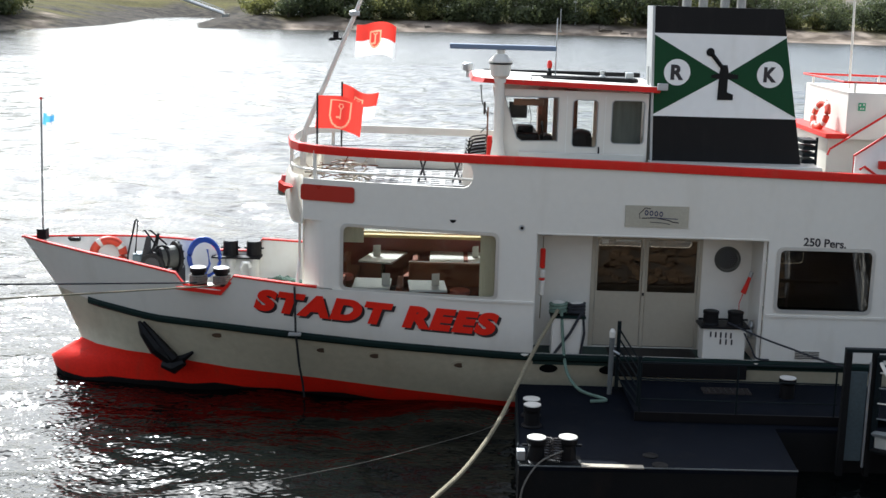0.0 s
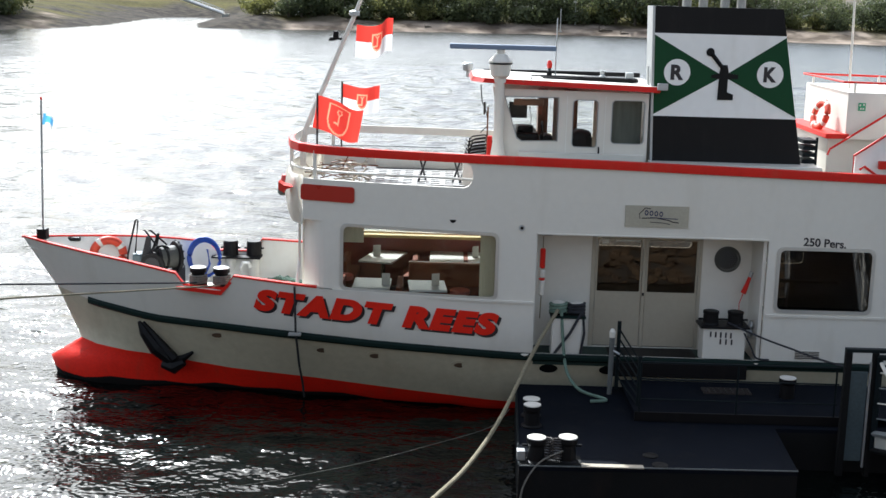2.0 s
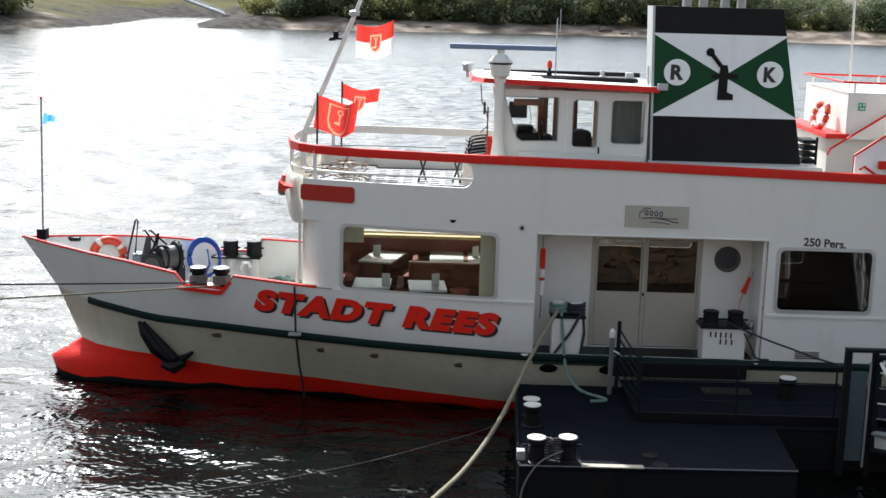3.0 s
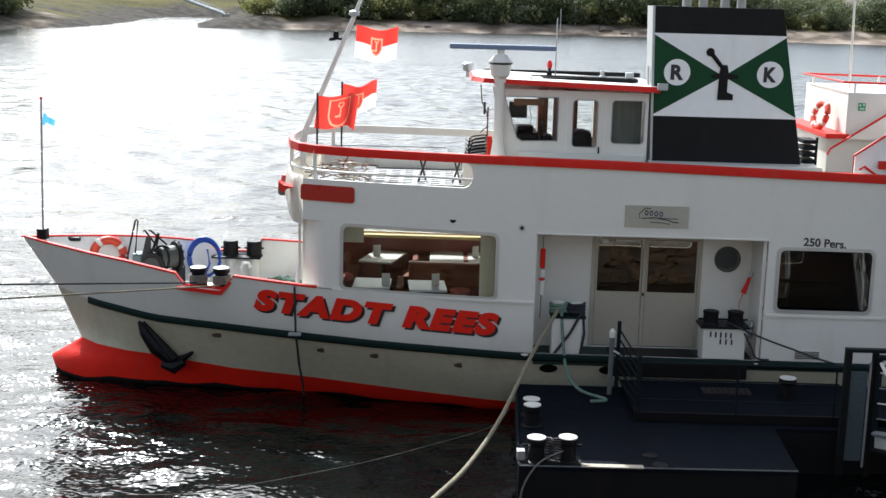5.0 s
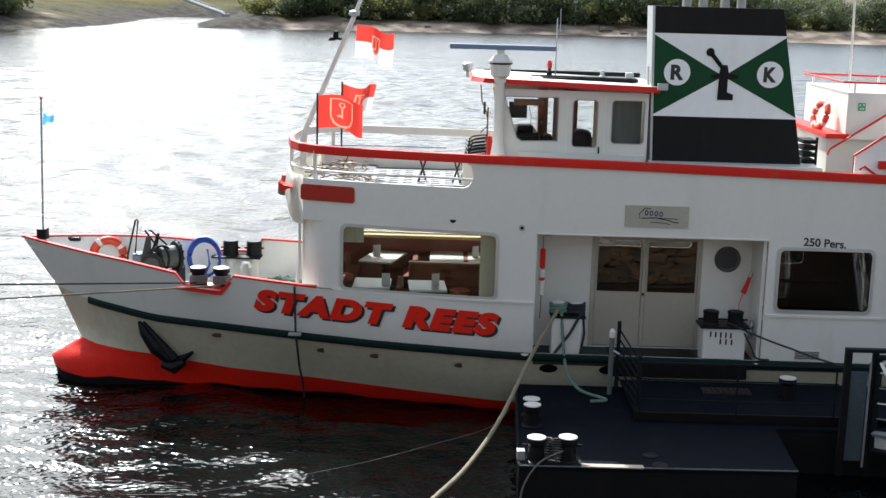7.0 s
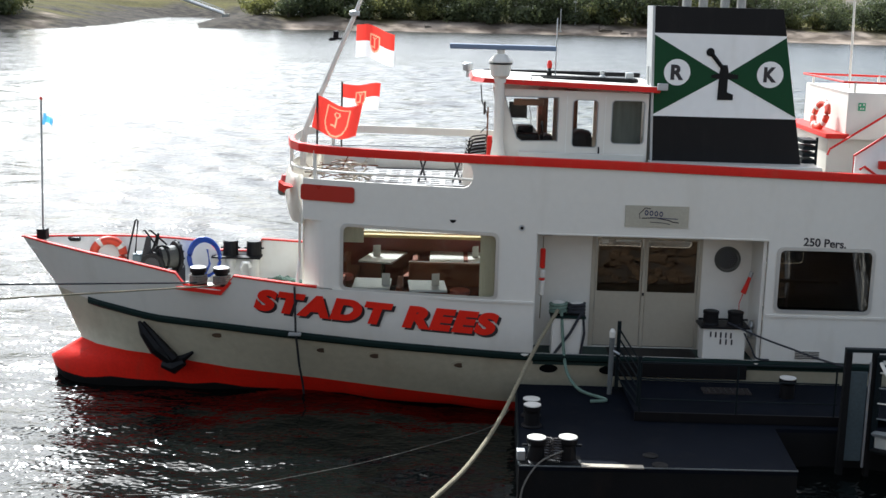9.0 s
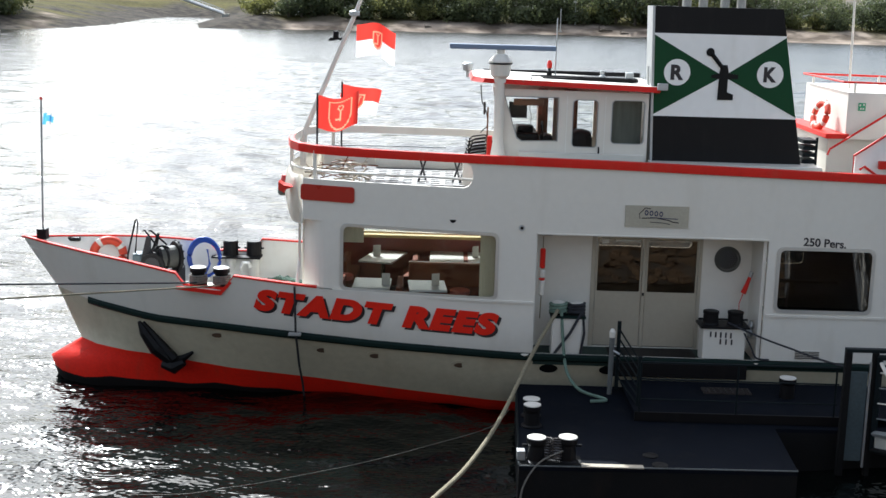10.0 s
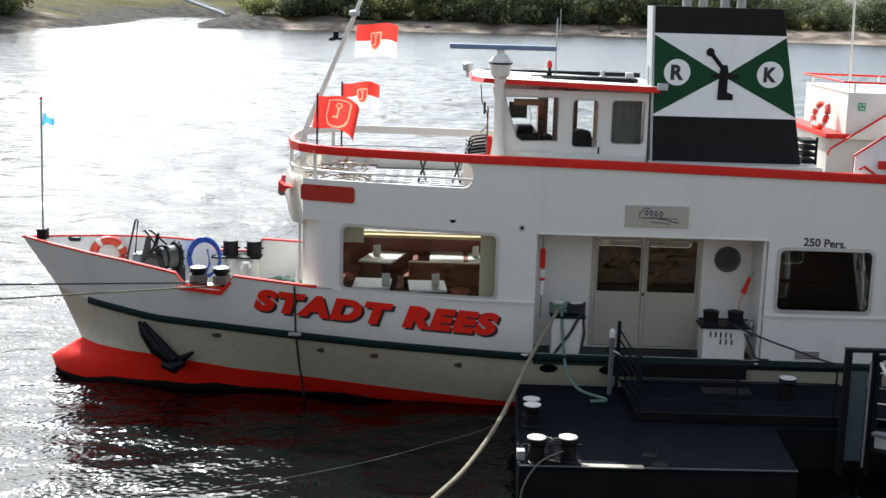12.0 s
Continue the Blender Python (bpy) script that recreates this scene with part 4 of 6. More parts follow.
    part("aerial", tube([(2.0, 2.0, 5.95), (2.0, 2.0, 7.1)], 0.012, 6), STEEL, house)
    part("aerial", tube([(3.62, 1.2, 5.95), (3.6, 1.2, 6.3)], 0.014, 6), STEEL, house)
    part("deck_lamp", turned(2.84, 1.7, 5.97, [(0.06, 0), (0.06, 0.1), (0.04, 0.12), (0.04, 0.2)], 10), STEEL, house)
    part("floodlight", box(3.28, 3.42, 1.7, 1.85, 5.97, 6.14, 0.015), STEEL, house)
    part("floodlight", box(3.72, 3.9, 0.72, 0.8, 5.9, 6.02, 0.01), STEEL, house)
    part("skylight", box(1.75, 3.5, 1.6, 2.4, 5.98, 6.03, 0.01), BLACK, house)
    part("hatch_rail", tube([(1.5, 1.1, 6.0), (1.5, 1.1, 6.08), (3.4, 1.1, 6.06), (3.4, 1.1, 6.0)], 0.015, 6), BLACK, house)
    for k in range(3):
        part("wiper", tube([(0.95, 1.3 + 0.7 * k, 5.75), (0.93, 1.4 + 0.7 * k, 5.3), (0.98, 1.35 + 0.7 * k, 5.0)], 0.012, 5), BLACK, house)


def build_funnel():
    fun = tagged(new("funnel"), "black and white funnel with a green emblem")
    fun.parent = ship
    y0, y1 = 1.0, 1.62
    zs = [4.62, 5.43, 6.90, 7.37]
    def lx(z):
        return 3.72 - 0.035 * (z - 4.62)
    def rx(z):
        return 6.42 - (z - 4.62) * 0.186
    for k, mat in enumerate((BLACK, FUNNEL_WHITE, BLACK)):
        bm = bmesh.new()
        a, b = zs[k], zs[k + 1]
        q = [bm.verts.new((x, y, z)) for z in (a, b) for x, y in ((lx(z), y0), (rx(z), y0), (rx(z), y1), (lx(z), y1))]
        for i in range(4):
            bm.faces.new((q[i], q[(i + 1) % 4], q[4 + (i + 1) % 4], q[4 + i]))
        bm.faces.new(q[4:])
        bm.faces.new(q[:4][::-1])
        part("casing", bm, mat, fun, ("black lower funnel casing", "white funnel band", "black funnel top")[k])
    part("corner_strip", panel([(lx(4.62) - 0.03, 4.62), (lx(4.62) + 0.012, 4.62), (lx(7.37) + 0.012, 7.37), (lx(7.37) - 0.03, 7.37)], [], y0 - 0.006, y1 + 0.006), STEEL, fun)
    za, zb = zs[1] + 0.03, zs[2] - 0.03
    zc = (za + zb) / 2
    xc = (lx(zc) + rx(zc)) / 2 + 0.02
    for s in (-1, 1):
        ex = lx if s < 0 else rx
        d = 0.015 if s < 0 else -0.004
        part("emblem_triangle", panel([(ex(za) + d, za), (ex(zb) + d, zb), (xc, zc + 0.0)], [], y0 - 0.006, y0 - 0.001), FUNNEL_GREEN, fun)
        cx = xc + s * 0.83
        cz = zc + 0.05
        part("emblem_disc", panel(circle(cx, cz, 0.235, 32), [], y0 - 0.012, y0 - 0.007), FUNNEL_WHITE, fun)
        lettering("R" if s < 0 else "K", cx - 0.115, cx + 0.115, cz - 0.135, cz + 0.135, y0 - 0.014, LETTER_BLACK, fun, "emblem_letter", bold=0.048)
    em = bmesh.new()
    for pts, r in (([(xc - 0.24, 0, zc + 0.40), (xc - 0.02, 0, zc + 0.14)], 0.04),):
        add_tube(em, [(x, y0 - 0.012, z) for x, _, z in pts], r, 6)
    part("emblem_arm", em, BLACK, fun)
    part("emblem_knob", panel(circle(xc - 0.26, zc + 0.42, 0.075, 16), [], y0 - 0.02, y0 - 0.014), BLACK, fun)
    part("emblem_body", panel([(xc - 0.09, zc - 0.42), (xc + 0.19, zc - 0.42), (xc + 0.19, zc - 0.32), (xc + 0.08, zc - 0.28), (xc + 0.08, zc - 0.05), (xc + 0.26, zc - 0.04), (xc + 0.26, zc + 0.03), (xc + 0.09, zc + 0.06), (xc + 0.06, zc + 0.2), (xc - 0.06, zc + 0.2), (xc - 0.08, zc + 0.05), (xc - 0.22, zc + 0.02), (xc - 0.22, zc - 0.03), (xc - 0.08, zc - 0.05)], [], y0 - 0.02, y0 - 0.014), BLACK, fun)
    for k in range(4):
        part("exhaust_pipe", tube([(4.35 + 0.3 * k + (0.1 if k > 1 else 0), 1.9, 4.0), (4.35 + 0.3 * k + (0.1 if k > 1 else 0), 1.9, 7.75)], 0.085, 12), CONCRETE, fun)
    part("plinth", box(3.66, 6.7, 0.55, 1.9, 4.0, 4.62, 0.01), WHITE, fun, "low white casing below the funnel")
    vent = bmesh.new()
    for k in range(4):
        add_box(vent, 6.5, 6.75, 1.2, 1.7, 4.62 + 0.12 * k, 4.69 + 0.12 * k)
    add_box(vent, 6.72, 6.76, 1.18, 1.22, 4.5, 5.1)
    part("vent_rack", vent, RAIL_DARK, fun)


def build_stair_house():
    hs = tagged(new("stair_house"), "white stair house with red rails")
    hs.parent = ship
    part("housing", box(7.18, 16, 1.0, 3.8, 5.1, 5.94, 0.01), WHITE, hs)
    part("housing_base", box(6.95, 16, 1.25, 3.8, 4.0, 5.1, 0.01), WHITE, hs)
    part("trim_band", box(6.82, 7.24, 0.95, 3.9, 5.11, 5.2, 0.01), RED, hs)
    for k, (z, y) in enumerate(((6.12, 1.05), (6.12, 3.75))):
        part("rail", tube([(7.1, y, z), (16, y, z - 0.1)], 0.019, 8), RED, hs)
        for x in (7.3, 8.6, 9.9):
            part("rail_post", tube([(x, y, 5.93), (x, y, z - 0.01)], 0.024, 6), WHITE, hs)
    part("rail", tube([(7.1, 1.05, 6.12), (7.1, 3.75, 6.12)], 0.019, 8), RED, hs)
    part("signal_pole", tube([(7.55, 2.2, 5.9), (7.5, 2.2, 8.2)], 0.022, 8), WHITE, hs)
    sign = part("exit_sign", box(7.37, 7.5, 0.985, 1.0, 5.62, 5.76), LAMP_GREEN, hs, "small green safety sign")
    for x, z in ((7.385, 5.70), (7.445, 5.64), (7.40, 5.64), (7.45, 5.71)):
        part("sign_mark", box(x, x + 0.03, 0.981, 0.984, z, z + 0.035), WHITE, sign)
    # stair to the upper platform
    st = bmesh.new()
    for k in range(9):
        add_box(st, 7.3 + 0.23 * k, 7.55 + 0.23 * k, 0.3, 0.95, 4.1 + 0.2 * k, 4.13 + 0.2 * k)
    part("steps", st, STEEL, hs)
    part("stringer", panel([(7.16, 4.02), (9.9, 4.02), (9.9, 6.8), (7.16, 4.89)], [], 0.24, 0.29), FUNNEL_WHITE, hs)
    part("stair_rail", tube([(6.86, 0.9, 4.82), (6.9, 0.9, 4.93), (9.4, 0.9, 6.6)], 0.02, 8), RED, hs)
    part("stair_rail", tube([(7.12, 0.2, 4.05), (7.12, 0.2, 4.9), (9.5, 0.2, 6.55)], 0.023, 8), RED, hs)
    part("stair_rail", tube([(7.22, 0.15, 4.66), (7.3, 0.15, 4.72), (7.7, 0.15, 4.45)], 0.022, 8), RED, hs)
    part("bench_back", box(7.55, 8.6, 0.12, 0.2, 4.68, 4.82, 0.01), RED, hs)


build_wheelhouse()
build_funnel()
build_stair_house()


# ---------------------------------------------------------------- lettering and fittings on the ship
def hull_side(c, proud=0.0):
    """Puts a point of the xz plane on the hull above the strake."""
    xt = c.x
    a, b = hull_point(0, xt, -1), hull_point(1, xt, -1)
    t = min(max((a.z - c.z) / max(a.z - b.z, 0.05), 0), 1)
    return Vector((c.x, a.y + (b.y - a.y) * t - proud + c.y, c.z))


def build_lettering():
    for dx, dz, mat, pr in ((0.048, -0.042, LETTER_BLACK, 0.014), (0.0, 0.0, LETTER_RED, 0.022)):
        lettering("STADT REES", -3.38 + dx, 1.03 + dx, 1.795 + dz, 2.215 + dz, 0.0, mat, ship, "ship_name", lambda c, p=pr: hull_side(Vector((c.x, c.y, c.z)), p), 0.004, 0.25, 0.07, 0.27, 1.2)
    lettering("250 Pers.", 6.31, 7.06, 3.31, 3.46, -0.003, LETTER_BLACK, ship, "capacity_mark", None, 0.002, 0.0, 0.025, 0.03)
    pl = part("plaque", box(3.16, 4.27, -0.025, -0.002, 3.57, 3.95, 0.004), PLAQUE, ship, "pale plaque with a dark line emblem")
    for k in range(4):
        cx, cz = 3.53 + 0.085 * k, 3.825 - 0.006 * k
        loop = lambda r: [(cx + r * 0.8 * math.cos(a), cz + r * 1.15 * math.sin(a)) for a in np.linspace(0, math.tau, 17)[:-1]]
        part("emblem_loop", ring(loop(0.042), loop(0.022), -0.03, -0.026), EMBLEM_BLUE, pl)
    part("emblem_line", tube([(3.60, -0.028, 3.745), (4.08, -0.028, 3.725)], 0.007, 5), EMBLEM_BLUE, pl)
    part("emblem_line", tube([(3.42, -0.028, 3.72), (3.40, -0.028, 3.80), (3.46, -0.028, 3.86), (3.50, -0.028, 3.91), (3.60, -0.028, 3.90)], 0.008, 5), LETTER_BLACK, pl)
    part("emblem_line", tube([(3.45, -0.028, 3.73), (3.7, -0.028, 3.74), (3.92, -0.028, 3.70), (4.0, -0.028, 3.67), (4.1, -0.028, 3.66)], 0.009, 5), LETTER_BLACK, pl)
    part("emblem_line", tube([(3.6, -0.028, 3.66), (3.8, -0.028, 3.655), (3.95, -0.028, 3.63)], 0.006, 5), LETTER_BLACK, pl)
    # dark red panel at the upper corner
    part("side_panel", panel(rounded(-2.54, -1.58, 3.71, 3.99, 0.05), [], -0.03, -0.006, wall_shape, CUTS), DARK_RED, ship, "dark red glossy side panel")
    ven = part("side_port", ring(circle(1.37, 3.49, 0.055, 16), circle(1.37, 3.49, 0.03, 16), -0.02, 0.0), STEEL, ship)
    part("dark_core", panel(circle(1.37, 3.49, 0.032, 16), [], -0.012, -0.002), BLACK, ven)
    part("drain_hole", panel([(0.10, 3.53), (0.22, 3.53), (0.20, 3.49), (0.16, 3.475), (0.12, 3.49)], [], -0.008, -0.002, wall_shape), BLACK, ship)
    part("air_grille", box(6.29, 6.76, -0.018, -0.002, 1.26, 1.42), WHITE, ship)
    for k in range(5):
        part("grille_slat", box(6.31, 6.74, -0.03, -0.018, 1.275 + 0.029 * k, 1.288 + 0.029 * k), LETTER_BLACK, ship)


PLATE_GREY = material("weathered_grey_plate", (0.065, 0.09, 0.1), 0.5, 0.2, vary=0.3, scale=5)
RUST = material("rusty_scupper", (0.10, 0.06, 0.035), 0.9, vary=0.4, scale=20)


def build_hull_fittings():
    # oval scuppers with their rims
    for x, z in ((-4.12, 1.20), (-2.15, 1.07), (-1.18, 1.03), (0.35, 0.93), (1.95, 0.93), (3.02, 0.93)):
        a, b = hull_point(1, x, -1), hull_point(2, x, -1)
        t = (a.z - z) / (a.z - b.z)
        y = a.y + (b.y - a.y) * t
        slope = (b.y - a.y) / (b.z - a.z)
        def onto(c, y=y, slope=slope, z=z):
            return Vector((c.x, c.y + y + slope * (c.z - z), c.z))
        wide = 1.3 if x > 1 else 1.0
        ell = lambda r: [(x + r * wide * 1.35 * math.cos(k * math.tau / 16), z + r * wide * 0.75 * math.sin(k * math.tau / 16)) for k in range(16)]
        sc = part("scupper", ring(ell(0.12), ell(0.095), -0.02, 0.004, onto), HULL_LOW_SHADE, ship, "oval scupper with a worn rim")
        part("opening", panel(ell(0.098), [], -0.008, -0.003, onto), BLACK if x > 1 else RUST, sc)
        if x < 1:
            part("lip", ring(ell(0.1), [(x + 0.01 + 0.105 * math.cos(k * math.tau / 16), z - 0.012 + 0.052 * math.sin(k * math.tau / 16)) for k in range(16)], -0.014, -0.009, onto), HULL_LOW_SHADE, sc)
    # anchor housed against the bow
    an = part("anchor", tube([(-5.55, 1.02, 1.33), (-5.25, 1.04, 0.95), (-5.02, 1.1, 0.62)], 0.07, 8, radii=[0.05, 0.09, 0.13]), BLACK, ship, "black stockless anchor against the bow")
    fl = bmesh.new()
    for pts, r in (([(-5.05, 1.08, 0.6), (-5.3, 1.0, 0.85), (-5.5, 0.98, 1.15), (-5.6, 0.98, 1.36)], [0.1, 0.13, 0.1, 0.03]), ([(-5.02, 1.2, 0.56), (-4.82, 1.1, 0.63), (-4.62, 1.02, 0.78)], [0.09, 0.07, 0.03]), ([(-5.2, 1.1, 0.52), (-4.98, 1.06, 0.48), (-4.78, 1.06, 0.58)], [0.08, 0.14, 0.07])):
        add_tube(fl, pts, 0.1, 8, radii=r)
    part("fluke", fl, BLACK, an)
    # hanging fender cable and the drain pipe above it
    part("fender_cable", tube([(-2.62, 0.12, 2.3), (-2.61, 0.16, 1.9), (-2.6, 0.17, 1.45), (-2.56, 0.45, 0.75), (-2.54, 0.85, 0.3), (-2.52, 0.95, 0.0)], 0.022, 6), RUBBER, ship)
    part("cable_clip", box(-2.72, -2.5, 0.08, 0.2, 1.40, 1.45, 0.01), STEEL, ship)
    part("drain_pipe", tube([(-2.58, 0.56, 3.5), (-2.58, 0.56, 2.7), (-2.6, 0.4, 2.3)], 0.035, 8), WHITE, ship)
    part("nav_lamp", turned(-2.97, 1.6, 3.95, [(0.06, 0), (0.09, 0.05), (0.07, 0.14)], 10), LAMP_RED, ship)
    fit = bmesh.new()
    fin = [(-0.12, 0.09), (-0.03, 0.03), (0.13, 0.0), (0.0, -0.05), (-0.02, -0.11), (-0.12, -0.05)]
    lo = [fit.verts.new((-2.82 + x, 0.34, 4.05 + z)) for x, z in fin]
    hi = [fit.verts.new((-2.82 + x, 0.62, 4.05 + z)) for x, z in fin]
    fit.faces.new(lo)
    fit.faces.new(hi[::-1])
    for k in range(6):
        fit.faces.new((lo[k], lo[(k + 1) % 6], hi[(k + 1) % 6], hi[k]))
    part("red_fitting", fit, RED, ship, "red winged fitting on the front")
    part("search_light", turned(-3.06, 1.9, 3.66, [(0.05, 0), (0.09, 0.04), (0.09, 0.14), (0.05, 0.17)], 12), POST_DARK, ship)


def bollard_body(x, y, z, h, r, mat, parent, name="bollard", cap=True, label=""):
    b = part(name, turned(x, y, z, [(r * 1.15, 0), (r * 1.15, 0.02), (r * 0.85, 0.04), (r * 0.82, h - 0.1), (r * 1.05, h - 0.07), (r * 1.05, h - 0.01), (r * 0.95, h)], 20), mat, parent, label)
    if cap:
        part("cap", turned(x, y, z + h, [(r * 0.98, 0.0), (r * 0.98, 0.012), (r * 0.5, 0.03)], 20), WHITE, b, "white painted top")
    return b


def coil(x, y, z, r, turns, rr, step=None):
    pts = []
    for k in range(turns * 12 + 1):
        a = k * math.tau / 12
        pts.append((x + r * math.cos(a), y + r * math.sin(a), z + (step or rr * 2) * k / 12))
    return tube(pts, rr, 6)


def build_bow_gear():
    # bollards in the lowered part of the near bulwark
    seat = part("bollard_seat", box(-4.72, -3.82, 0.40, 0.95, 2.11, 2.15, 0.01), WHITE, ship)
    part("seat_trim", panel([(-4.77, 2.13), (-4.77, 2.19), (-3.99, 2.12), (-3.82, 2.30), (-3.77, 2.28), (-3.97, 2.045)], [], 0.36, 0.395), RED, seat, "red edging")
    for x in (-4.42, -4.0):
        bollard_body(x, 0.62, 2.15, 0.34, 0.145, BLACK, ship, label="black mooring bollard with a white top")
    # far pair on white pedestals
    part("bollard_seat", box(-4.72, -3.72, 3.55, 4.1, 2.06, 2.1, 0.01), BLACK, ship)
    for x in (-4.36, -3.88):
        part("pedestal", turned(x, 3.8, 1.56, [(0.11, 0), (0.11, 0.5)], 16), CREAM, ship)
        b = part("bollard", turned(x, 3.8, 2.1, [(0.16, 0), (0.155, 0.03), (0.155, 0.27), (0.14, 0.3)], 18), BLACK, ship)
        part("cross_bar", tube([(x - 0.2, 3.8, 2.25), (x + 0.2, 3.8, 2.25)], 0.02, 6), BLACK, b)
    part("goose_neck", tube([(-4.1, 3.5, 1.56), (-4.1, 3.5, 1.9), (-4.05, 3.5, 1.99), (-3.95, 3.5, 1.99), (-3.92, 3.5, 1.9)], 0.045, 8), CREAM, ship)
    # anchor winch
    w = part("winch", box(-5.95, -5.05, 1.85, 2.6, 1.56, 2.12, 0.03), BLACK, ship, "black anchor winch with cable drum")
    part("drum", tube([(-5.45, 1.9, 2.36), (-5.13, 2.14, 2.38)], 0.215, 22), POST_DARK, w, "worn dark cable drum")
    for p, q, r in (((-5.16, 2.12, 2.38), (-5.11, 2.155, 2.38), 0.29), ((-5.36, 1.965, 2.37), (-5.33, 1.99, 2.37), 0.235), ((-5.48, 1.88, 2.36), (-5.44, 1.91, 2.36), 0.25)):
        part("drum_flange", tube([p, q], r, 26), BLACK, w)
    for k in range(14):
        a = math.tau * k / 14
        part("flange_tooth", tube([(-5.12 + 0.16 * math.cos(a), 2.15 - 0.2 * math.cos(a), 2.38 + 0.27 * math.sin(a)), (-5.12 + 0.18 * math.cos(a), 2.15 - 0.225 * math.cos(a), 2.38 + 0.305 * math.sin(a))], 0.022, 5), BLACK, w)
    part("gear_case", tube([(-5.5, 1.68, 2.28), (-5.5, 1.86, 2.28)], 0.225, 24), BLACK, w)
    part("gear_cover", tube([(-5.5, 1.655, 2.28), (-5.5, 1.68, 2.28)], 0.15, 20), RUBBER, w)
    part("winch_motor", box(-5.93, -5.74, 1.9, 2.2, 1.56, 2.45, 0.04), PLATE_GREY, w)
    part("side_frame", panel([(-5.79, 2.1), (-5.6, 2.1), (-5.57, 2.55), (-5.57, 2.78), (-5.65, 2.79), (-5.72, 2.5)], [], 1.88, 1.93), RUBBER, w)
    part("side_frame", panel([(-5.62, 2.4), (-5.5, 2.46), (-5.44, 2.74), (-5.43, 2.83), (-5.47, 2.84), (-5.52, 2.7)], [], 2.02, 2.06), BLACK, w)
    part("brake_lever", tube([(-5.63, 2.0, 2.88), (-5.59, 2.0, 2.89), (-5.28, 2.0, 2.62)], 0.018, 6), BLACK, w)
    part("brake_lever", tube([(-5.73, 1.95, 2.88), (-5.69, 1.95, 2.90), (-5.34, 1.9, 2.46)], 0.018, 6), BLACK, w)
    part("brake_band", tube([(-5.36 + 0.19 * math.cos(a), 1.96 + 0.14 * math.cos(a) - 0.09, 2.37 + 0.25 * math.sin(a)) for a in np.linspace(0.2, 2.6, 12)], 0.02, 6), BLACK, w)
    part("winch_guard", tube([(-6.1, 2.0, 1.6), (-6.03, 2.0, 2.42), (-5.88, 2.0, 3.07), (-5.85, 2.0, 3.1), (-5.83, 2.0, 3.07), (-5.89, 2.0, 2.44), (-5.9, 2.0, 1.6)], 0.019, 6), BLACK, w)
    # bow staff
    part("staff_socket", box(-7.81, -7.62, 2.1, 2.3, 2.63, 2.84, 0.02), BLACK, ship)
    st = part("bow_staff", tube([(-7.71, 2.2, 2.8), (-7.67, 2.2, 5.3)], 0.02, 8), STEEL, ship)
    part("finial", turned(-7.67, 2.2, 5.3, [(0.015, 0), (0.035, 0.03), (0.015, 0.06)], 8), RED, st)
    part("fairlead", box(-7.42, -7.12, 2.6, 2.7, 2.52, 2.60, 0.02), BLACK, ship)
    # raking mast at the upper rail
    m = part("raking_mast", tube([(-2.72, 2.2, 4.2), (-2.68, 2.2, 4.86), (-1.76, 2.2, 7.06), (-1.5, 2.2, 7.75)], 0.05, 10, radii=[0.06, 0.055, 0.042, 0.03]), WHITE, ship, "white raking signal mast")
    part("collar", turned(-1.77, 2.2, 7.02, [(0.05, 0), (0.1, 0.02), (0.1, 0.09), (0.06, 0.11)], 12), STEEL, m)
    lb = bmesh.new()
    add_box(lb, -2.22, -2.0, 2.17, 2.23, 6.58, 6.62)
    add_box(lb, -2.16, -2.06, 2.14, 2.26, 6.62, 6.74, 0.015)
    add_box(lb, -2.24, -2.12, 2.16, 2.24, 6.56, 6.60)
    part("lamp_bracket", lb, BLACK, m, "dark lamp bracket on the mast")


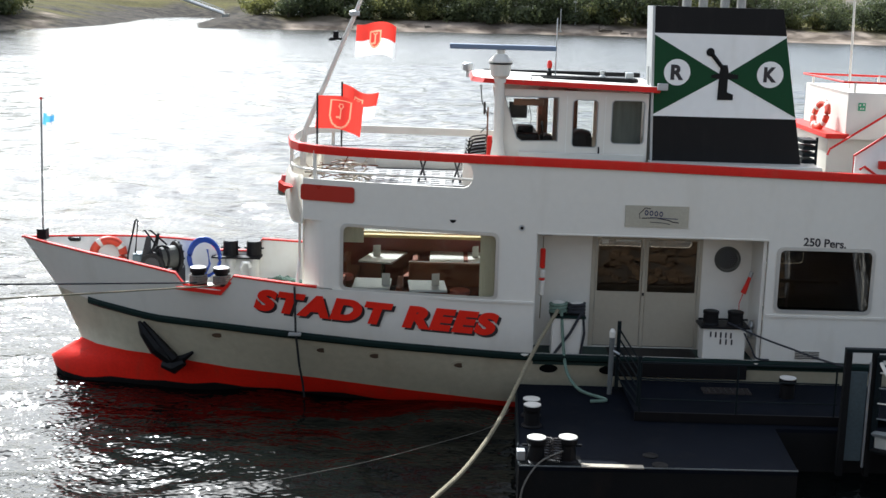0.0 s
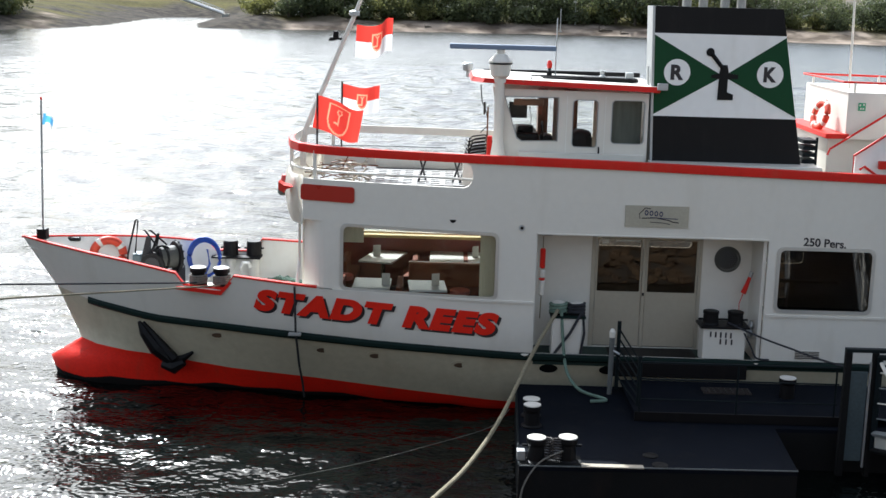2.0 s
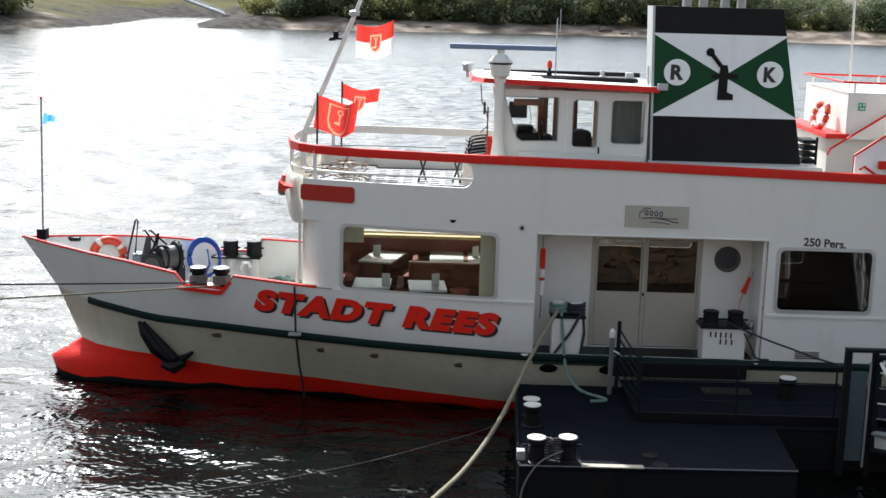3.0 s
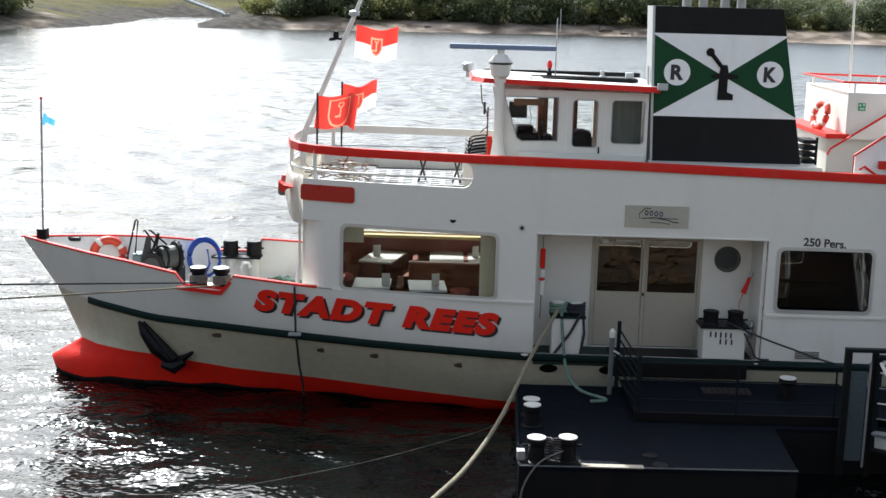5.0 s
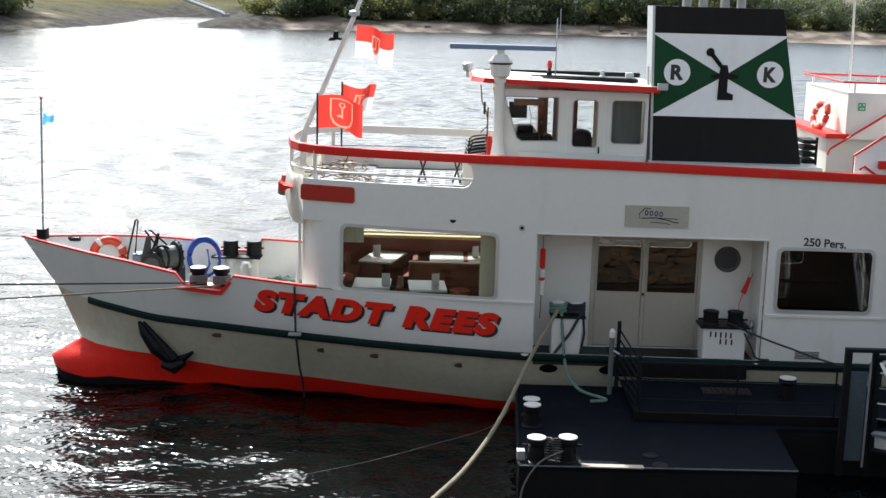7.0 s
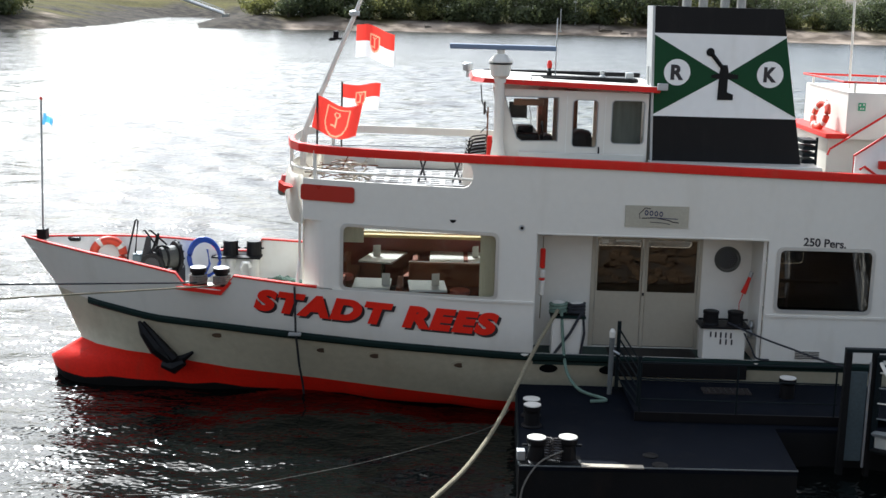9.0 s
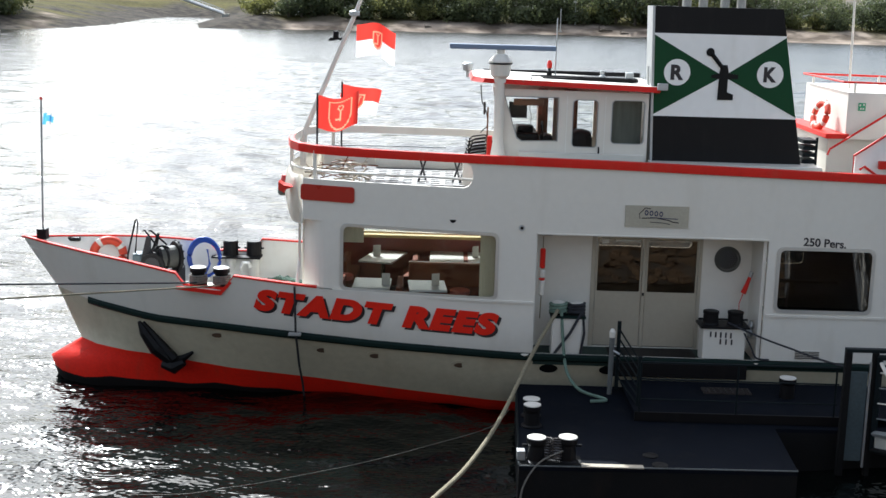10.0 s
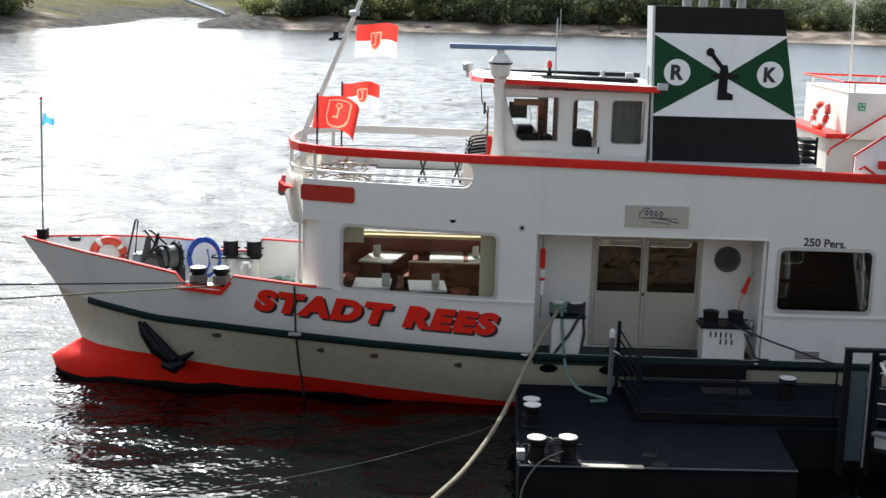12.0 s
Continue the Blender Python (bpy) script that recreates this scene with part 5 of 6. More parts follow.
def build_recess_gear():
    ped = part("pedestal", box(1.98, 2.52, 0.1, 0.5, 1.15, 1.86, 0.03), WHITE, ship, "white bollard pedestal")
    part("plate", box(1.95, 2.58, 0.06, 0.54, 1.86, 1.9, 0.01), GREEN, ped)
    for x in (2.1, 2.42):
        bollard_body(x, 0.3, 1.9, 0.2, 0.12, BLACK, ship)
    p2 = part("pedestal", box(4.66, 5.42, 0.0, 0.4, 1.15, 1.78, 0.03), WHITE, ship, "white bollard pedestal")
    part("plate", box(4.6, 5.48, -0.05, 0.45, 1.78, 1.82, 0.01), BLACK, p2)
    for k in range(5):
        part("marking_bar", box(4.78 + 0.09 * k, 4.81 + 0.09 * k, -0.006, -0.002, 1.62 - 0.004 * k, 1.72 - 0.004 * k), LETTER_BLACK, p2)
    for k in range(3):
        part("marking_bar", box(4.96 + 0.1 * k, 4.99 + 0.1 * k, -0.006, -0.002, 1.49 - 0.004 * k, 1.59 - 0.004 * k), LETTER_BLACK, p2)
    for x in (4.82, 5.26):
        b = part("bollard", turned(x, 0.2, 1.82, [(0.15, 0), (0.135, 0.03), (0.135, 0.18), (0.145, 0.2), (0.145, 0.23), (0.12, 0.24)], 18), BLACK, ship)
        part("cross_bar", tube([(x - 0.22, 0.2, 1.9), (x + 0.22, 0.2, 1.9)], 0.02, 6), BLACK, b)
    part("deck_plate", turned(1.5, 0.02, 1.20, [(0.11, 0), (0.11, 0.03), (0.08, 0.035)], 16), WHITE, ship)
    part("deck_plate", turned(5.62, 0.0, 1.15, [(0.09, 0), (0.09, 0.03), (0.06, 0.035)], 16), WHITE, ship)
    part("valve", turned(5.58, 0.35, 1.55, [(0.03, 0), (0.05, 0.1), (0.03, 0.14), (0.06, 0.2), (0.03, 0.3)], 10), STEEL, ship)
    part("alarm_horn", box(1.72, 1.98, 0.72, 0.86, 3.24, 3.34, 0.02), RUBBER, ship)


build_lettering()
build_hull_fittings()
build_bow_gear()
build_recess_gear()


# ---------------------------------------------------------------- loose things aboard
def lifebuoy(label):
    t = thing("lifebuoy", label, "lifebuoy", "lifebuoys")
    pts = [(0.29 * math.cos(a), 0, 0.29 * math.sin(a)) for a in np.linspace(0, math.tau, 33)[:-1]]
    part("ring", tube(pts, 0.085, 10, closed=True), ORANGE, t, smooth=True)
    for k in range(4):
        a = k * math.tau / 4 + 0.6
        arc = [(0.29 * math.cos(a + d), 0, 0.29 * math.sin(a + d)) for d in np.linspace(-0.13, 0.13, 5)]
        part("band", tube(arc, 0.09, 10), WHITE, t, "white band")
    return t


buoy = lifebuoy("orange lifebuoy with white bands on the bow bulwark")
buoy.matrix_basis = pose(-6.64, 2.88, 2.22, 0, 0, 22)
buoy_aft = copy_thing(buoy, pose(6.95, 1.85, 5.46, 14, 0, 103))
buoy_aft.scale = (0.8, 0.6, 0.8)
buoy_aft["label"] = "orange lifebuoy leaning on the stair house"

hose = thing("water_hose", "coiled blue hose hanging inside the bow bulwark", "hose", at=(0, 0, 0))
for k in range(4):
    r = 0.295 + 0.014 * k
    part("loop", tube([(-4.82 + r * math.cos(a) * 0.98, 3.42 - 0.03 * k, 2.08 + 0.015 * k + r * 1.2 * math.sin(a)) for a in np.linspace(0, math.tau, 33)[:-1]], 0.024, 8, closed=True), HOSE_BLUE, hose)
part("hose_end", tube([(-4.75, 3.3, 2.3), (-4.7, 3.28, 2.0), (-4.8, 3.26, 1.75), (-4.95, 3.3, 1.62)], 0.022, 6), HOSE_BLUE, hose)

net = thing("green_net", "heap of green net and rope on the foredeck", "net", at=(-3.2, 3.0, 1.58))
rn = random.Random(2)
for k in range(9):
    pts = [(rn.uniform(-0.4, 0.5), rn.uniform(-0.3, 0.4), 0.03 + rn.uniform(0, 0.17)) for _ in range(7)]
    part("strand", tube(pts, 0.02, 5), ROPE_GREEN, net)

for x in (-4.42, -4.0):
    tg = thing("mooring_rope_turns", "grey rope wound round the bow bollard", "rope", "bow rope turns", at=(x, 0.62, 2.2))
    part("rope_coil", coil(0, 0, 0.0, 0.15, 4, 0.02), ROPE_GREY, tg)

for x, mat, lab in ((2.1, ROPE_GREEN, "green rope wound round a bollard"), (2.42, ROPE_DARK, "dark rope wound round a bollard")):
    tg = thing("mooring_rope_turns", lab, "rope", "deck rope turns", at=(x, 0.3, 1.92))
    part("rope_coil", coil(0, 0, 0, 0.145, 3, 0.03), mat, tg)


def rope(label, pts, r, mat, sag=0.0, sides=8, n=20):
    """A rope through points, sagging between them."""
    t = thing("mooring_rope", label, "rope")
    pts = [Vector(p) for p in pts]
    out = []
    for i, (a, b) in enumerate(zip(pts, pts[1:])):
        before, after = pts[max(i - 1, 0)], pts[min(i + 2, len(pts) - 1)]
        for k in range(n):
            f = k / n
            p = 0.5 * (2 * a + (b - before) * f + (2 * before - 5 * a + 4 * b - after) * f * f + (3 * a - before - 3 * b + after) * f ** 3)
            if len(pts) < 4:
                p = a.lerp(b, f)
            p.z -= sag * 4 * f * (1 - f) * (b - a).length / 6
            out.append(p)
    out.append(pts[-1])
    part("strand", tube(out, r, sides), mat, t)
    return t


rope("thick pale mooring rope sagging from ship to bank", [(2.08, 0.16, 2.0), (1.56, -1.0, 1.47), (0.97, -3.0, 1.0), (0.45, -4.7, 0.85), (-0.01, -6.0, 0.87), (-0.5, -7.6, 1.05), (-1.2, -10.5, 1.6)], 0.034, ROPE_PALE)
rope("green rope hanging to the pontoon deck", [(2.14, 0.13, 2.0), (2.2, 0.0, 1.3), (2.26, -0.25, 0.95), (2.45, -0.6, 0.76), (2.8, -0.95, 0.735), (2.86, -1.05, 0.735), (2.8, -1.12, 0.735), (2.58, -1.16, 0.735)], 0.028, ROPE_GREEN)
rope("dark rope crossing the white pedestal", [(2.5, 0.08, 1.98), (2.3, 0.05, 1.6), (2.02, 0.05, 1.2)], 0.026, ROPE_DARK)
rope("dark rope hanging beside the pedestal", [(2.53, 0.2, 1.98), (2.56, 0.1, 1.6), (2.5, 0.06, 1.2)], 0.024, ROPE_DARK)
rope("dark mooring rope to the gangway end", [(5.1, 0.05, 1.88), (6.0, -1.0, 1.7), (6.6, -2.1, 1.72)], 0.018, ROPE_DARK, 0.1)
rope("dark rope end lying on the side deck", [(5.3, 0.05, 1.86), (5.5, -0.03, 1.5), (5.62, -0.03, 1.27), (5.85, -0.04, 1.24)], 0.016, ROPE_DARK)
rope("dark wire to the bank upstream", [(-4.42, 0.47, 2.24), (-7.12, -2.0, 2.68), (-18, -14.5, 3.2)], 0.016, ROPE_DARK)
rope("pale wire to the bank upstream", [(-4.0, 0.47, 2.2), (-7.13, -2.0, 2.44), (-18, -15.0, 3.0)], 0.016, ROPE_PALE)
rope("thin line sagging over the dark water", [(1.19, -1.6, 0.70), (0.83, -2.2, 0.57), (-0.13, -3.2, 0.59), (-1.1, -4.4, 0.72), (-2.2, -6.0, 1.03), (-2.63, -7.0, 1.31), (-2.89, -8.2, 1.7), (-3.0, -10.5, 2.6)], 0.004, ROPE_GREY)


def stacked_chairs():
    """Folding chairs stacked before the wheelhouse."""
    base = thing("folding_chair", "black folding chair stacked before the wheelhouse", "chair", "stacked deck chairs")
    for y in (-0.2, 0.2):
        part("side_hoop", tube([(-0.2, y, -0.05), (-0.175, y, 0.06), (-0.11, y, 0.1), (0.11, y, 0.1), (0.175, y, 0.06), (0.2, y, -0.05)], 0.014, 6), BLACK, base)
    part("back_bar", tube([(-0.22, -0.2, 0.02), (-0.24, -0.2, 0.06), (-0.24, 0.2, 0.06), (-0.22, 0.2, 0.02)], 0.016, 6), BLACK, base)
    part("seat", box(-0.17, 0.15, -0.19, 0.19, -0.05, -0.038, 0.004), RUBBER, base)
    base.matrix_basis = pose(0.6, 1.6, 4.54, 0, -8, 0)
    for k in range(4):
        copy_thing(base, pose(0.61 + 0.01 * k, 1.6, 4.605 + 0.066 * k, 0, -8, 2 * k))


stacked_chairs()
chest = thing("deck_chest", "white deck chest under the stacked chairs", "chest", at=(0.62, 1.6, 4.0))
part("body", box(-0.3, 0.2, -0.3, 0.3, 0.0, 0.43, 0.015), WHITE, chest)
part("lid", box(-0.32, 0.22, -0.32, 0.32, 0.43, 0.48, 0.01), CREAM, chest)

pile = thing("driftwood_pile", "heap of bleached sticks on the upper foredeck", "driftwood", at=(-1.95, 1.3, 4.02))
rs = random.Random(8)
for k in range(40):
    c = Vector((rs.uniform(-0.45, 0.5), rs.uniform(-0.3, 0.5), rs.uniform(0.03, 0.36)))
    d = Vector((rs.uniform(-1, 1), rs.uniform(-0.5, 0.5), rs.uniform(-0.12, 0.3))).normalized() * rs.uniform(0.15, 0.32)
    part("stick", tube([c - d, c + Vector((0, 0, 0.02)), c + d], rs.uniform(0.009, 0.017), 5), WOOD if k % 3 == 0 else STICK, pile)

bench = thing("deck_box", "low grey deck box along the far bulwark", "deck box", at=(-0.5, 3.85, 4.0))
part("body", box(-0.9, 0.9, -0.2, 0.2, 0.0, 0.26, 0.015), ALUMINIUM, bench)
part("lid", box(-0.92, 0.92, -0.22, 0.22, 0.26, 0.3, 0.008), ALUMINIUM, bench)

# slatted grating over the sunny part of the upper deck
grate = thing("deck_grating", "pale slatted grating on the upper deck", "grating", at=(-0.3, 2.2, 4.005))
for k in range(9):
    part("slat", box(-1.2, 0.75, -1.0 + 0.24 * k, -0.88 + 0.24 * k, 0.0, 0.03), GRATING, grate)
for k in range(8):
    part("cross_slat", box(-1.1 + 0.26 * k, -1.0 + 0.26 * k, -1.0, 1.04, -0.003, 0.024), GRATING, grate)
for k in range(3):
    rk = thing("folded_table", "folded table frame standing on the upper deck", "table", "folded table frames", at=(0.0 + 0.22 * (k > 0) + 0.13 * (k > 1), 1.55, 4.03))
    if k == 0:
        rk.location.x = -0.42
    part("leg", tube([(-0.08, 0, 0), (0.06, 0.02, 0.42)], 0.02, 6), RUBBER, rk)
    part("leg", tube([(0.06, 0.3, 0), (-0.06, 0.3, 0.42)], 0.02, 6), RUBBER, rk)
    part("stretcher", tube([(0, 0, 0.2), (0, 0.3, 0.2)], 0.014, 6), STEEL, rk)

locker = thing("fire_locker", "red upright locker beside the wheelhouse front", "locker", at=(0.80, 1.02, 4.0))
part("body", box(-0.06, 0.03, -0.08, 0.1, 0, 0.98, 0.015), RED, locker)
part("pole", tube([(-0.06, 0, 0.7), (-0.06, 0, 1.5)], 0.016, 6), WOOD, locker)

# recess things
torch = thing("rescue_light", "red rescue light hanging on its cable", "rescue light", at=(5.46, 0.6, 2.3))
part("body", tube([(0.0, 0, 0.0), (0.05, 0, 0.14), (0.1, 0, 0.3)], 0.04, 10, radii=[0.05, 0.04, 0.03]), RED, torch)
part("head", tube([(0.1, 0, 0.3), (0.13, 0, 0.4)], 0.035, 10), STEEL, torch)
part("cable", tube([(0.0, 0, 0.0), (-0.06, 0, -0.2), (-0.04, 0, -0.75)], 0.008, 5), RED, torch)
vest = thing("rescue_throw_bag", "red and white rescue line hanging in the entrance", "rescue line", at=(1.78, 0.3, 2.1))
for k, (z0, z1, r, mat) in enumerate(((0.62, 0.98, 0.05, RED), (0.45, 0.60, 0.055, WHITE), (0.40, 0.45, 0.057, RED), (0.12, 0.40, 0.05, WHITE))):
    part("section", turned(0, 0, z0, [(r * 0.7, 0), (r, 0.02), (r, z1 - z0 - 0.02), (r * 0.7, z1 - z0)], 10), mat, vest)
part("line", tube([(0, 0, 1.2), (0, 0, 0.95)], 0.01, 5), ROPE_PALE, vest)
part("line", tube([(0, 0, 0.13), (-0.01, 0, -0.3)], 0.012, 5), ROPE_PALE, vest)


KHAKI = material("khaki_curtain", (0.62, 0.57, 0.42), 0.9, vary=0.25, scale=5, stretch=(4, 1, 0.6))
ORANGE_WOOD = material("orange_varnished_wood", (0.42, 0.15, 0.06), 0.4, vary=0.2, scale=5)
LINING_RED = material("dark_red_cabin_panel", (0.2, 0.02, 0.012), 0.45, vary=0.25, scale=5)
STOOL_RED = material("coral_red_seat", (0.62, 0.12, 0.08), 0.7, vary=0.1, scale=9)


def saloon():
    for x, y in ((-1.93, 2.55), (0.34, 1.5)):
        sl = thing("stool", "stool with a coral red seat in the saloon", "stool", "saloon stools", at=(x, y, 1.5))
        part("seat", turned(0, 0, 0.42, [(0.16, 0), (0.19, 0.02), (0.19, 0.09), (0.15, 0.11)], 16), STOOL_RED, sl)
        part("stem", tube([(0, 0, 0.02), (0, 0, 0.43)], 0.03, 8), STEEL, sl)
        part("foot", turned(0, 0, 0, [(0.16, 0), (0.16, 0.02), (0.04, 0.04)], 16), STEEL, sl)
    tb = thing("saloon_table", "saloon table with a plain white top", "table", "saloon tables")
    part("tabletop", box(-0.34, 0.34, -0.42, 0.42, 0.71, 0.75, 0.012), TABLE_WHITE, tb)
    part("column", tube([(0, 0, 0.03), (0, 0, 0.71)], 0.04, 10), BLACK, tb)
    part("foot", box(-0.22, 0.22, -0.3, 0.3, 0, 0.03, 0.01), BLACK, tb)
    spots = [(-1.2, 3.35, -14), (0.08, 3.42, 0), (-1.28, 0.84, 0), (-0.27, 0.76, 4), (0.85, 3.42, 0)]
    tb.matrix_basis = pose(*spots[0][:2], 1.5, 0, 0, spots[0][2])
    for x, y, turn in spots[1:]:
        ob = copy_thing(tb, pose(x, y, 1.5, 0, 0, turn))
        if y > 2:
            ob.scale.y = 1.4
    tb.scale.y = 1.4
    bn = thing("saloon_bench", "brown upholstered saloon bench", "bench", "saloon benches")
    part("seat", box(-0.25, 0.25, -0.55, 0.55, 0.28, 0.46, 0.04), SEAT_BROWN, bn)
    part("backrest", box(-0.06, 0.06, -0.55, 0.55, 0.3, 0.74, 0.04), SEAT_BROWN, bn)
    part("plinth", box(-0.2, 0.2, -0.5, 0.5, 0, 0.28), WOOD, bn)
    bn.matrix_basis = pose(-1.95, 3.3, 1.5)
    for x, y in ((-0.55, 3.3), (0.47, 3.3), (-0.78, 1.05), (-1.88, 1.05), (1.35, 3.3)):
        copy_thing(bn, pose(x, y, 1.5))
    wb = thing("middle_bench", "long brown upholstered bench in the middle of the saloon", "bench", at=(0, 2.2, 1.5))
    part("backrest", box(-0.65, 1.4, -0.06, 0.06, 0.3, 0.86, 0.02), SEAT_BROWN, wb)
    part("top_rail", box(-0.65, 1.4, -0.07, 0.07, 0.86, 0.89, 0.01), ORANGE_WOOD, wb)
    part("seat", box(-0.65, 1.4, -0.4, -0.06, 0.28, 0.44, 0.03), SEAT_BROWN, wb)
    part("plinth", box(-0.65, 1.4, -0.36, 0.02, 0.0, 0.28), WOOD, wb)
    part("wall_lining", box(-2.2, 1.55, 4.02, 4.1, 1.5, 2.52), LINING_RED, ship, "dark red panelled cabin wall")
    part("wall_sill", box(-2.2, 1.55, 3.9, 4.1, 2.52, 2.58, 0.01), material("yellow_wood_sill", (0.55, 0.4, 0.14), 0.4, vary=0.15), ship)
    part("corner_curtain", box(0.66, 1.2, 0.16, 0.2, 2.1, 3.7, 0.01), KHAKI, ship, "khaki curtain at the saloon window")
    part("corner_curtain", box(-2.0, -1.42, 0.36, 0.42, 3.08, 3.75, 0.01), KHAKI, ship)
    for k, (x, y) in enumerate(((-0.5, 0.62), (-1.1, 3.3), (0.75, 0.7), (0.55, 3.45))):
        cd = thing("menu_stand", "small menu card stand on a saloon table", "menu stand", "menu stands", at=(x, y, 2.25))
        cd.matrix_basis = pose((-1.02, -1.33, -0.12, 0.66)[k], y, 2.251, 0, 0, 12 * k)
        part("card", panel([(-0.075, 0.01), (0.075, 0.01), (0.075, 0.23), (-0.075, 0.23)], [], -0.004, 0.004), CARD, cd)
        part("base", box(-0.06, 0.06, -0.03, 0.03, 0, 0.012), STEEL, cd)


saloon()


# ---------------------------------------------------------------- pontoon and gangway
CHAIN = material("dark_rusty_chain", (0.06, 0.05, 0.045), 0.6, 0.5, vary=0.4, scale=12)
POST_GREY = material("weathered_grey_post", (0.10, 0.105, 0.10), 0.7, vary=0.4, scale=8, stain=(0.05, 0.035, 0.02), stain_amount=0.6)


def build_pontoon():
    pt = thing("landing_pontoon", "dark steel landing pontoon beside the ship", "pontoon", at=(3.3, -2.2, 0.0))
    o = Vector((3.3, -2.2, 0))
    def put(name, bm, mat, parent=None, label=""):
        if parent is None:
            bmesh.ops.translate(bm, verts=bm.verts, vec=-o)
            return part(name, bm, mat, pt, label)
        bmesh.ops.translate(bm, verts=bm.verts, vec=-o)
        return part(name, bm, mat, parent, label)
    plan = [(1.2, -4.28), (5.32, -4.2), (5.46, -2.25), (14, -2.2), (14, -0.16), (1.36, -0.16)]
    for z0, z1, grow, mat, name, lab in ((-0.6, 0.64, 0.0, PONTOON_SIDE, "hull", ""), (0.64, 0.70, 0.02, PONTOON, "deck", "dark grey non-slip steel deck")):
        bm = bmesh.new()
        lo = [bm.verts.new((x, y - (grow if y < -3 else 0), z0)) for x, y in plan]
        hi = [bm.verts.new((x, y - (grow if y < -3 else 0), z1)) for x, y in plan]
        bm.faces.new(lo[::-1])
        bm.faces.new(hi)
        for k in range(6):
            bm.faces.new((lo[k], lo[(k + 1) % 6], hi[(k + 1) % 6], hi[k]))
        put(name, bm, mat, None, lab)
    # pale board added so the sunlit strip shows bright on the dark deck
    put("sunlit_edge_board", box(2.12, 3.04, -4.29, -4.16, 0.702, 0.722, 0.005), STICK, None, "pale board added for the sunlit deck edge")
    put("edge_bar", tube([(1.2, -4.29, 0.705), (5.32, -4.21, 0.705)], 0.014, 6), POST_GREY)
    put("edge_bar", tube([(1.2, -4.28, 0.705), (1.36, -0.17, 0.705)], 0.02, 6), RAIL_DARK)
    # raised walkway
    put("walkway", box(3.2, 14, -2.02, -0.2, 0.80, 0.85, 0.01), PONTOON, None, "raised dark walkway")
    # black strip stands in for the shadow below the walkway's front edge
    put("walkway_shade_strip", box(3.2, 6.6, -2.07, -2.025, 0.705, 0.86, 0.005), BLACK, None, "black strip for the shade under the walkway")
    for x in (3.4, 5.2, 7.0, 9):
        put("walkway_support", box(x, x + 0.1, -1.9, -0.3, 0.7, 0.80), PONTOON_SIDE)
    gm = bmesh.new()
    for k in range(9):
        add_box(gm, 4.55 + 0.1 * k, 4.565 + 0.1 * k, -0.95, -0.65, 0.855, 0.88)
    for k in range(4):
        add_box(gm, 4.55, 5.37, -0.95 + 0.1 * k, -0.94 + 0.1 * k, 0.855, 0.885)
    put("step_grating", gm, CHAIN)
    for k, z in enumerate((1.70, 1.42, 1.08, 0.79)):
        put("rail", tube([(3.27, -2.05, z), (6.5, -2.05, z - 0.01)], 0.013 if k else 0.017, 8), RAIL_DARK)
    for x in (3.27, 4.85, 6.45):
        put("rail_post", tube([(x, -2.05, 0.7), (x, -2.05, 1.70)], 0.017, 8), RAIL_DARK)
    for x, y in ((3.3, -1.7), (3.12, -0.35)):
        put("gate_post", tube([(x, y, 0.7), (x, y, 1.95 if y > -1 else 1.7)], 0.035, 8), RAIL_DARK)
    for k in range(6):
        put("gate_bar", tube([(3.3, -1.7, 0.85 + 0.15 * k), (3.13, -0.38, 0.95 + 0.17 * k)], 0.016, 6), RAIL_DARK)
    lp = put("mooring_post", tube([(2.97, -0.6, 0.7), (2.97, -0.6, 1.72)], 0.045, 12), POST_GREY, None, "grey steel mooring post with a white tip")
    put("tip", turned(2.97, -0.6, 1.72, [(0.05, 0), (0.055, 0.1), (0.03, 0.15)], 12), WHITE, lp)
    put("brace", tube([(2.97, -0.6, 1.5), (3.1, -0.7, 1.45)], 0.02, 6), STEEL, lp)
    for x, y, h in ((1.46, -4.08, 0.38), (1.93, -4.03, 0.38), (1.5, -2.45, 0.36), (1.52, -1.95, 0.3), (5.95, -1.0, 0.5)):
        b = put("bollard", turned(x, y, 0.7, [(0.17, 0), (0.17, 0.02), (0.13, 0.04), (0.12, h - 0.12), (0.145, h - 0.08), (0.145, h - 0.01)], 20), BLACK, None, "black mooring bollard with a white top")
        put("cap", turned(x, y, 0.7 + h - 0.01, [(0.14, 0), (0.14, 0.015), (0.08, 0.025)], 20), WHITE, b)
        if y < -3:
            put("cross_pin", tube([(x - 0.21, y, 0.95), (x + 0.21, y, 0.95)], 0.02, 6), BLACK, b)
    for x, y in ((3.22, -3.7), (3.3, -4.1)):
        put("ring_plate", turned(x, y, 0.7, [(0.12, 0), (0.12, 0.012), (0.05, 0.02)], 16), BLACK)
    put("bollard_bed", box(1.22, 2.14, -4.24, -3.8, 0.7, 0.712), PONTOON_SIDE)
    put("corner_plate", box(1.18, 1.3, -4.1, -3.95, 0.715, 0.86, 0.01), STEEL)
    # chain heaped between the bollards
    ch = thing("mooring_chain", "rusty chain turns between the pontoon bollards", "chain", at=(1.70, -4.06, 0.715))
    for k in range(8):
        part("link", tube([(-0.1 + 0.09 * math.cos(a), 0.05 * math.sin(a), 0.04 + 0.042 * k) for a in np.linspace(0, math.tau, 11)[:-1]], 0.014, 5, closed=True), CHAIN, ch)
        part("link", tube([(0.07 + 0.08 * math.cos(a), 0.05 * math.sin(a) - 0.02, 0.05 + 0.04 * k) for a in np.linspace(0, math.tau, 11)[:-1]], 0.014, 5, closed=True), CHAIN, ch)
